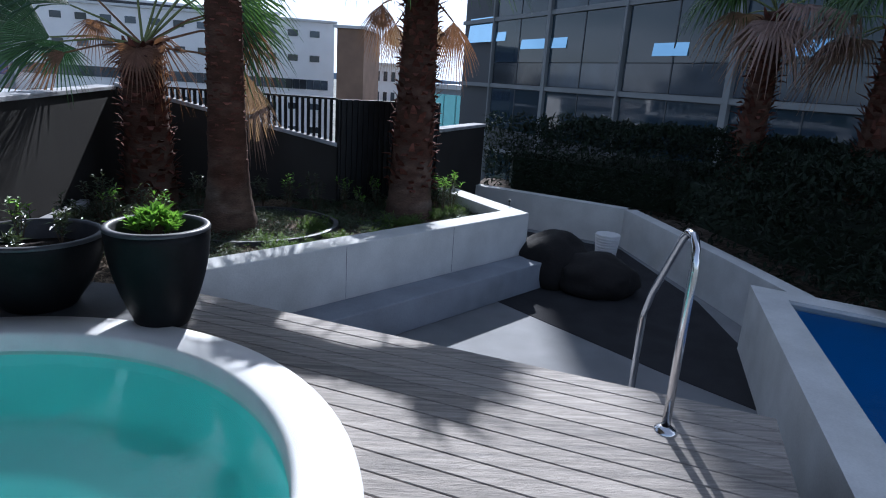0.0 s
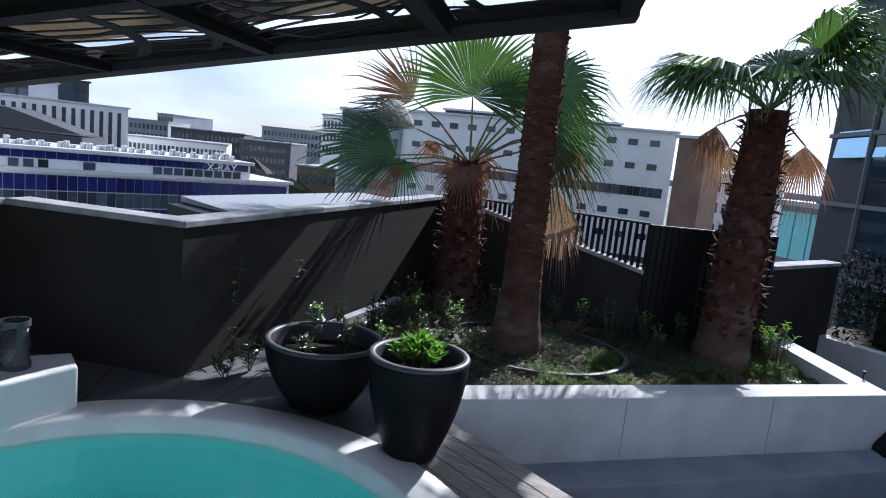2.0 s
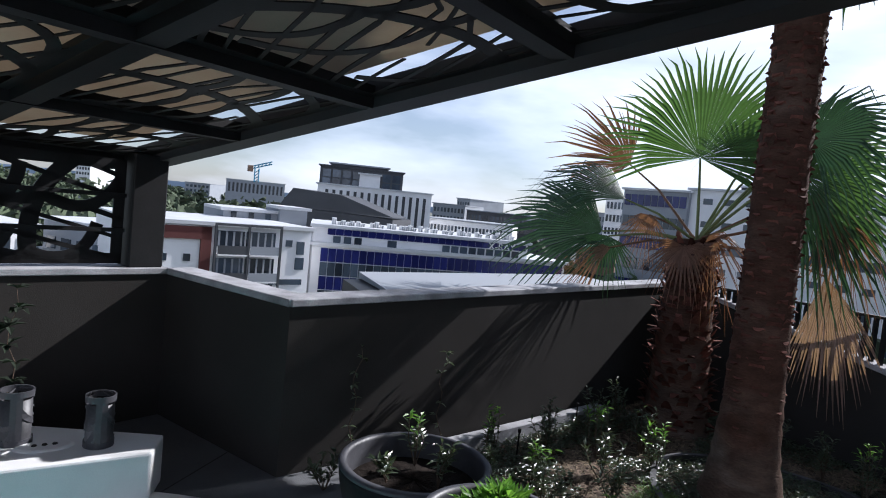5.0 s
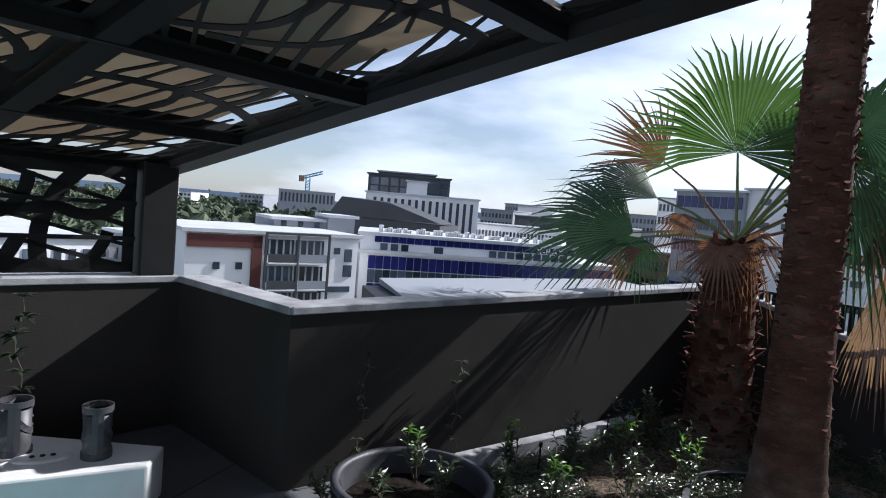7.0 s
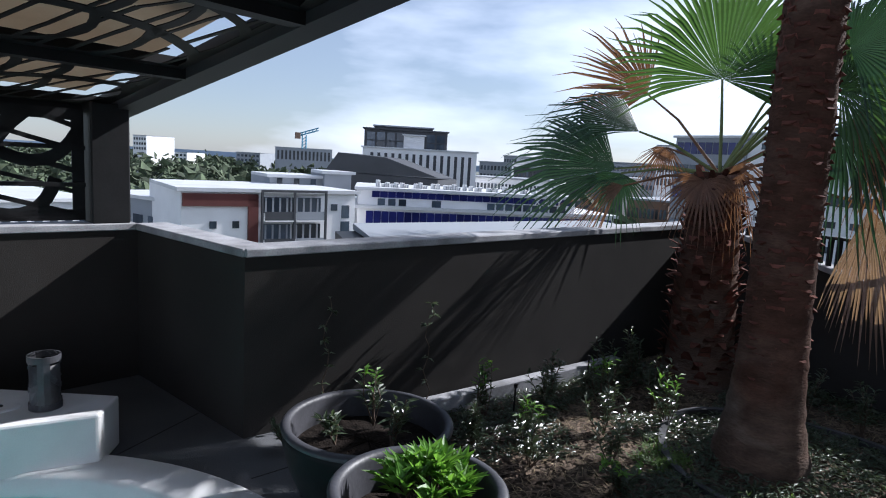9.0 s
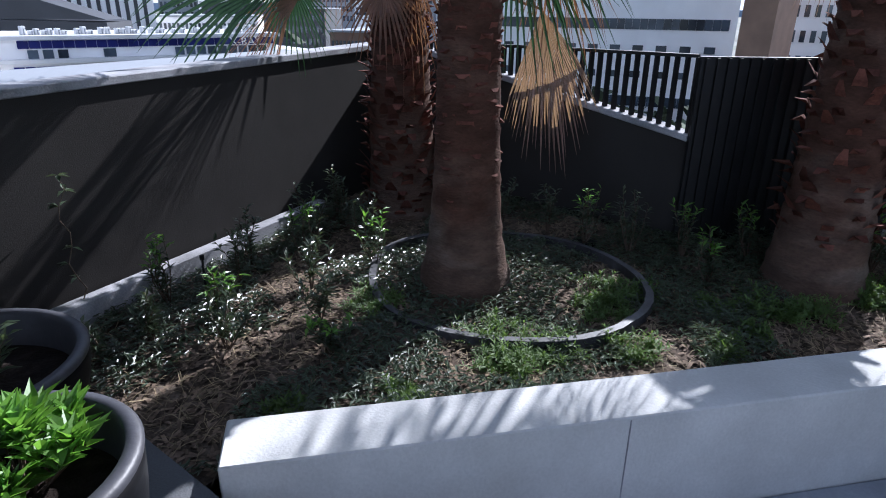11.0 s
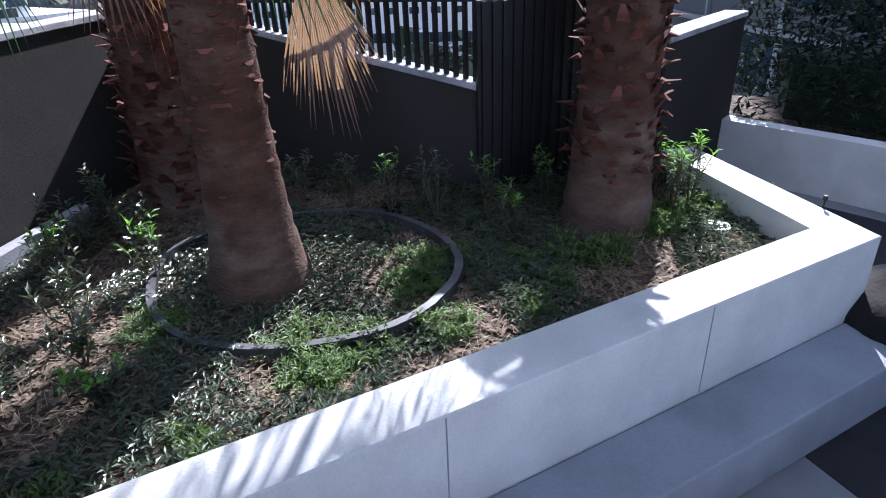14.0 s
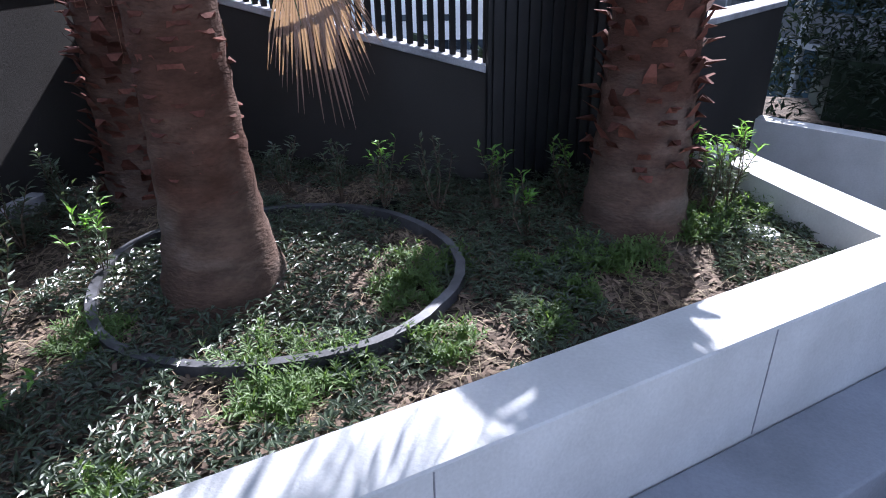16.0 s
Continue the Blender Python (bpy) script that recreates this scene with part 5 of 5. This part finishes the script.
for fl in range(4):
    zt = z(-3.5) - 2.55 * fl
    for s0, s1 in ((0.42, 0.585), (0.60, 0.77)):
        p, q = ap + ad * L * s0 - aa * 0.1, ap + ad * L * s1 - aa * 0.1
        bm = bmesh.new()
        run(bm, p, q, 0.2, zt - 1.75, zt - 0.25)
        w = aadd("window", bm, M_WIN, "dark recessed balcony glazing")
        for k in range(4):
            m = p.lerp(q, (k + 0.5) / 4) - aa * 0.14
            bm = bmesh.new()
            run(bm, m - ad * 0.09, m + ad * 0.09, 0.06, zt - 1.7, zt - 0.3)
            aadd("curtain", bm, M_GREYB)
        bm = bmesh.new()
        run(bm, p - aa * 1.0, q - aa * 1.0, 0.06, zt - 2.35, zt - 1.55)
        aadd("balcony_rail", bm, M_DARKB if fl < 2 and s0 < 0.5 else M_GREYB)
        bm = bmesh.new()
        run(bm, p - aa * 0.5, q - aa * 0.5, 1.1, zt - 2.5, zt - 2.38)
        aadd("balcony_floor", bm, M_WHITE)
for s in (0.405, 0.59, 0.78):
    m = ap + ad * L * s - aa * 1.05
    bm = bmesh.new()
    run(bm, m - ad * 0.1, m + ad * 0.1, 0.2, z(-3.5) - 7, z(-3.25))
    aadd("post", bm, M_DARKB)
bm = bmesh.new()
run(bm, ap + ad * L * 0.40 - aa * 1.05, ap + ad * L * 0.785 - aa * 1.05, 0.2, z(-3.25), z(-3.05))
aadd("roof_beam", bm, M_DARKB)
facade("roof_house", 165.2, 72, 160.6, 74, 8, el_z(-2.0, 73), "grey rooftop storey with dark windows", M_GREYB, [(el_z(-2.9, 73), el_z(-2.05, 73), 3, 0.3, M_WIN)])
facade("lift_house", 160.4, 73, 158.0, 74, 6, el_z(-1.5, 73), "grey lift house on the roof", M_GREYB)
facade("low_block", 178.5, 80, 172.6, 66, 12, el_z(-4.2, 74), "low grey block beyond the apartments", M_GREYB, [(el_z(-6.5, 74), el_z(-5.5, 74), 5, 0.6, M_WIN)])
facade("shed_row", 199, 70, 179, 75, 30, el_z(-4.6, 75), "long pale sheds with metal roofs", M_WHITE, [(el_z(-6.6, 73), el_z(-5.6, 73), 18, 0.5, M_WIN)])

# dark and white tower
z = lambda el: el_z(el, 150)
facade("tower_block", 157.3, 150, 146.8, 150, 25, z(1.15), "white apartment tower with dark window strips", M_WHITE,
    [(z(-2.0), z(0.75), 15, 0.42, M_DARKB, 0.05, 0.97), (z(-2.8), z(-2.1), 15, 0.42, M_DARKB, 0.05, 0.97)])
facade("upper_block", 157.2, 151, 149.6, 151, 20, z(2.85), "stepped dark crown of the tower", M_DARKB, [(z(1.9), z(2.6), 8, 0.8, M_WIN), (z(1.2), z(1.8), 8, 0.8, M_WIN)], zbot=z(1.15), roof=M_DARKB)
facade("upper_block", 156.3, 152, 151.0, 152, 14, z(3.15), "stepped dark crown of the tower", M_DARKB, zbot=z(2.8), roof=M_GREYB)
facade("core_block", 153.6, 149.5, 151.7, 149.5, 10, z(2.4), "pale core wall of the tower", M_WHITE, zbot=z(0.9))
# dark pitched roof
p, q = at_az(160.6, 120), at_az(150.2, 112)
t = thing("hall_roof", "long dark pitched roof", "building", (p.x, p.y, -25), "buildings of the city")
bm = bmesh.new()
d = (q - p).normalized()
aw = Vector((-d.y, d.x)) * (1 if Vector((-d.y, d.x)).dot(p - CAM) > 0 else -1)
prism(bm, [p, q, q + aw * 14, p + aw * 14], -25, [el_z(-1.2, 118), el_z(-1.5, 112), el_z(-1.5, 112), el_z(0.3, 118)])
v = [bm.verts.new((k.x, k.y, zz)) for k, zz in ((p, el_z(-1.2, 118)), (p.lerp(q, 0.12), el_z(0.55, 118)), (p.lerp(q, 0.55), el_z(0.3, 116)), (q, el_z(-1.3, 112)))]
w = [bm.verts.new(x.co + Vector((aw.x * 10, aw.y * 10, 0))) for x in v]
bm.faces.new(v)
for i in range(3):
    bm.faces.new((v[i], w[i], w[i + 1], v[i + 1]))
bmesh.ops.translate(bm, vec=(-p.x, -p.y, 25), verts=bm.verts)
part("roof", bm, M_DARKB, t)

# crane on a grey block far off
facade("far_block", 165.2, 420, 160.2, 420, 40, el_z(0.75, 420), "hazy grey block far off under a crane", M_GREYB, [(el_z(-0.3, 420), el_z(0.5, 420), 14, 0.5, M_DARKB)])
p = at_az(162.7, 418)
crane = thing("tower_crane", "blue tower crane above the far block", "crane", (p.x, p.y, el_z(0.7, 418)))
bm = bmesh.new()
for dx in (-1, 1):
    tube(bm, [(dx, dx, 0), (dx, dx, 9)], 0.45, 5)
for k in range(4):
    tube(bm, [(-1, -1, 2 * k), (1, 1, 2 * k + 2)], 0.3, 4)
part("mast", bm, M_CRANE, crane)
bm = bmesh.new()
for o in (0, 1.6):
    tube(bm, [(-2, -4, 8 + o), (5, 8, 12.5 + o)], 0.4, 5)
for k in range(6):
    a = Vector((-2, -4, 8)).lerp(Vector((5, 8, 12.5)), k / 6)
    tube(bm, [a, a + Vector((0.6, 1, 1.8))], 0.28, 4)
part("jib", bm, M_CRANE, crane)
bm = bmesh.new()
box(bm, (-2.5, -5.5, 6.5), (0, -2.5, 10.5))
part("counterweight", bm, M_BROWNB, crane)

# far blocks of the skyline
rg = random.Random(31)
for k, (a0, a1, e, dd, mt) in enumerate(((146.6, 143.6, 0.45, 260, M_GREYB), (144.4, 143.2, 1.1, 300, M_GREYB), (143.4, 137.5, 0.1, 230, M_DARKB), (137.8, 133.5, -0.3, 200, M_DARKB), (136.0, 129.0, 1.0, 260, M_GREYB), (176.6, 175.6, 1.0, 500, M_WHITE), (174.0, 172.5, -0.2, 600, M_WHITE), (168.5, 166.5, 0.1, 500, M_GREYB), (133.0, 129.5, -2.2, 120, M_BROWNB), (147.5, 139.0, -1.0, 170, M_WHITE), (130.9, 127.2, 2.6, 170, M_WHITE))):
    zt = el_z(e, dd)
    facade("city_block", a0, dd, a1, dd * 0.98, 25, zt, ("low brown brick block in the haze" if mt is M_BROWNB else "pale office block in the haze" if mt is M_WHITE else "grey office block in the haze"), mt,
           [(zt - 3.2 - 3.4 * r, zt - 1.4 - 3.4 * r, max(5, int((a0 - a1) * 3)), 0.6, M_WIN) for r in range(3)], roof=M_GREYB)

# long white hospital with window bands
z = lambda el: el_z(el, 100)
bands = []
for k in range(7):
    zz = z(3.2) - 3.5 * k
    if k in (2, 5):
        bands.append((zz - 1.4, zz, 40, 0.97, M_WIN, 0.02, 0.98))
    else:
        bands.append((zz - 0.9, zz, 13, 0.45, M_WIN, 0.03, 0.97))
facade("white_hospital", 123.9, 104, 99.2, 96, 30, z(3.9), "long white building with bands of dark windows", M_WHITE, bands)
facade("hospital_wing", 129.4, 108, 124.0, 103, 20, z(3.6), "glazed grey wing with white window strips", M_GREYB,
    [(z(3.2) - 3.5 * k - 1.8, z(3.2) - 3.5 * k, 9, 0.85, M_WIN if k % 2 else M_COBALT) for k in range(7)])
facade("plant_room", 120.0, 110, 104.0, 106, 12, z(4.7), "dark plant room on the long white building", M_DARKB, zbot=z(3.9) + 0.36)
facade("brown_tower", 99.0, 80, 96.6, 79, 8, z(3.0), "brown stair tower beside the white building", M_BROWNB)
facade("white_block", 96.4, 95, 90.5, 94, 12, z(0.8), "white block with rows of small windows", M_WHITE, [(z(0.3) - 3.0 * k - 1.4, z(0.3) - 3.0 * k, 8, 0.5, M_WIN) for k in range(6)])
# glazed link at the foot of the glass building
facade("glass_link", 90.2, 46, 84.0, 42, 6, el_z(-1.1, 44), "low glazed link with turquoise panes", M_GREYB, [(el_z(-5.6, 44), el_z(-1.6, 44), 5, 0.9, M_SHELL)])

# flat canopy roof just beyond the parapet
nr = thing("canopy_roof", "pale metal roof light with dark fascia just outside the parapet", "roof light", (-4.72, 6.05, -0.75))
bm = bmesh.new()
prism(bm, [(0.55, -1.75), (0.55, 1.85), (-0.55, 1.80), (-0.40, -1.55)], 1.82, [1.85, 1.86, 1.90, 1.88])
part("roof_sheet", bm, M_GREYB, nr)
bm = bmesh.new()
prism(bm, [(0.52, -1.95), (0.52, 1.82), (-0.50, 1.75), (-0.34, -1.75)], 0.0, 1.81)
part("fascia", bm, M_BLACK, nr)

# trees of the suburbs
def tree_belt(az0, az1, d0, d1, count, seed, label, hz=9.0, zb=-25):
    rg = random.Random(seed)
    bm = bmesh.new()
    for i in range(count):
        az, dd = az0 + (az1 - az0) * rg.random(), d0 + (d1 - d0) * rg.random() ** 1.3
        c = at_az(az, dd)
        r = (2.2 + 2.5 * rg.random()) * (1 + dd / 900)
        h = hz * (0.6 + 0.6 * rg.random())
        for q in range(16):
            o = Vector((rg.gauss(0, 0.5), rg.gauss(0, 0.5), rg.gauss(0, 0.38))) * r
            cc = Vector((c.x, c.y, zb + h)) + o
            s = r * (0.30 + 0.25 * rg.random())
            vs = [bm.verts.new(cc + Vector((rg.gauss(0, 1), rg.gauss(0, 1), rg.gauss(0, 0.8))).normalized() * s) for _ in range(5)]
            for f in ((0, 1, 2), (0, 2, 3), (0, 3, 1), (4, 2, 1), (4, 3, 2), (4, 1, 3)):
                bm.faces.new([vs[k] for k in f])
    tagged(part("tree_belt", bm, M_TREE, None, label, "stuff"), category="trees")


tree_belt(160, 200, 130, 420, 620, 1, "belt of suburban trees with houses between", 14)
tree_belt(158, 205, 420, 1200, 700, 2, "hazy trees towards the horizon", 16)
tree_belt(127, 137, 85, 130, 90, 3, "green trees between the office and the hospital", 13)
tree_belt(88, 125, 60, 90, 160, 4, "trees in the street below the fence", 11)
rg = random.Random(37)
for i in range(46):
    az, dd = 164 + 36 * rg.random(), 110 + 330 * rg.random()
    p = at_az(az, dd)
    hsz = (5 + 9 * rg.random(), 5 + 6 * rg.random(), 5 + 5 * rg.random())
    t = thing("house", "pale suburban house among the trees", "house", (p.x, p.y, -25), "houses among the trees")
    bm = bmesh.new()
    box(bm, (-hsz[0], -hsz[1], 0), (hsz[0], hsz[1], hsz[2]))
    part("wall", bm, M_WHITE if i % 2 else M_BROWNB, t)
    bm = bmesh.new()
    prism(bm, [(-hsz[0] - .5, -hsz[1] - .5), (hsz[0] + .5, -hsz[1] - .5), (hsz[0] + .5, hsz[1] + .5), (-hsz[0] - .5, hsz[1] + .5)], hsz[2], [hsz[2] + 0.3, hsz[2] + 0.3, hsz[2] + 2.2, hsz[2] + 2.2])
    part("roof", bm, M_ROOF if i % 3 else M_BROWNB, t)
# rise at the horizon, the haze put into its pale blue colour
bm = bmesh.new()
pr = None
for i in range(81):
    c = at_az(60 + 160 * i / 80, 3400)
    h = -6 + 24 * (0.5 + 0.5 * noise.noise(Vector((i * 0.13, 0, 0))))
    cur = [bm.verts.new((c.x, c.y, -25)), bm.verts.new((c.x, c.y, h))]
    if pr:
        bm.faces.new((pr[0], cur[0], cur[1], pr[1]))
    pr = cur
structure("backdrop", bm, M_HAZE, "rise at the horizon, haze put into its blue")

# ---- paving between the spa pool and the parapet ----
bm = bmesh.new()
arc_pts = [POOL_C + Vector((math.cos(radians(a)), math.sin(radians(a)))) * (POOL_RO - 0.06) for a in range(80, 166, 5)]
prism(bm, [tuple(p) for p in ([Vector((-1.38, 3.86)), Vector((-3.34, 4.02)), Vector((-3.26, 3.09)), Vector((-4.66, 2.60)), Vector((-4.45, 1.9)), Vector((-3.90, 1.9))] + arc_pts[::-1])], -0.06, -0.001)
bmesh.ops.recalc_face_normals(bm, faces=bm.faces)
structure("paving", bm, M_PAVER, "blue-grey smooth paving between the spa pool and the parapet")
for a, b in (((-2.75, 3.02), (-2.95, 4.0)), ((-3.32, 2.40), (-3.75, 2.90)), ((-2.02, 3.18), (-2.10, 3.95))):
    bm = bmesh.new()
    run(bm, a, b, 0.008, -0.03, 0.0005)
    structure("joint", bm, M_BLACK)

# ---- deck boards, last ----
deck = tagged(new("deck"), "weathered grey timber deck with dark gaps", "", "", "structure")
DD, DN = Vector((math.cos(radians(-21.5)), math.sin(radians(-21.5)))), Vector((math.sin(radians(21.5)), math.cos(radians(21.5))))
DECK = [Vector(p) for p in ((-4.85, 2.30), (-4.75, 2.60), (-3.36, 3.14), (-3.32, 4.00), (-1.42, 3.87), (2.26, 2.42), (1.98, 1.70), (1.62, -0.4), (1.2, -2.6), (-3.7, -2.6))]
EDGE = Vector((2.26, 2.42)).dot(DN)
PITCH = 0.134
rows = int(6.9 / PITCH)
for i in range(-9, rows):
    c0 = EDGE - (i + 0.5) * PITCH
    xs = []
    t = -7.0
    ins_prev, start = False, 0
    while t < 5.0:
        p = DD * t + DN * c0
        ok = inside(p, DECK) and (p - POOL_C).length > POOL_RI + 0.13 and (p.x > -1.37 or p.y < 1.85)
        if ok and not ins_prev:
            start = t
        if ins_prev and not ok:
            xs.append((start, t))
        ins_prev = ok
        t += 0.02
    for a, b in xs:
        if b - a < 0.08:
            continue
        bm = bmesh.new()
        hw = PITCH / 2 - 0.0026
        box(bm, (a, c0 - hw, -0.03), (b, c0 + hw, 0.0))
        bmesh.ops.bevel(bm, geom=[e for e in bm.edges if abs(e.verts[0].co.z) < 1e-6 and abs(e.verts[1].co.z) < 1e-6], offset=0.004, segments=1, affect="EDGES")
        for v in bm.verts:
            q = DD * v.co.x + DN * v.co.y
            v.co.x, v.co.y = q.x, q.y
        part("plank", bm, M_DECK, deck)
# added black sheet closes the board gaps and keeps them dark
bm = bmesh.new()
arc_pts = [POOL_C + Vector((math.cos(radians(a)), math.sin(radians(a)))) * (POOL_RO - 0.06) for a in range(-60, 81, 5)]
prism(bm, [tuple(p) for p in ([Vector((-1.36, 3.80)), Vector((2.20, 2.40)), Vector((1.94, 1.70)), Vector((1.58, -0.4)), Vector((1.16, -2.55)), Vector((-0.74, -2.55))] + arc_pts)], -0.07, -0.045)
bmesh.ops.recalc_face_normals(bm, faces=bm.faces)
structure("deck_gap_sheet", bm, M_BLACK, "black sheet added under the boards to close the gaps")
bm = bmesh.new()
e0 = Vector((-1.40, 3.85))
e1 = Vector((2.26, 2.41))
run(bm, e0, e1, 0.025, -0.20, -0.035, 0.03)
structure("deck_fascia", bm, M_DECK, "timber fascia of the deck edge")
bm = bmesh.new()
sub = [p + (Vector((0.2, 0.4)) - p) * 0.015 for p in DECK]
for k in range(len(sub)):
    a, b = sub[k], sub[(k + 1) % len(sub)]
    run(bm, a, b, 0.05, FLOOR_Z, -0.06)
structure("deck_base", bm, M_BLACK, "dark base wall under the deck")
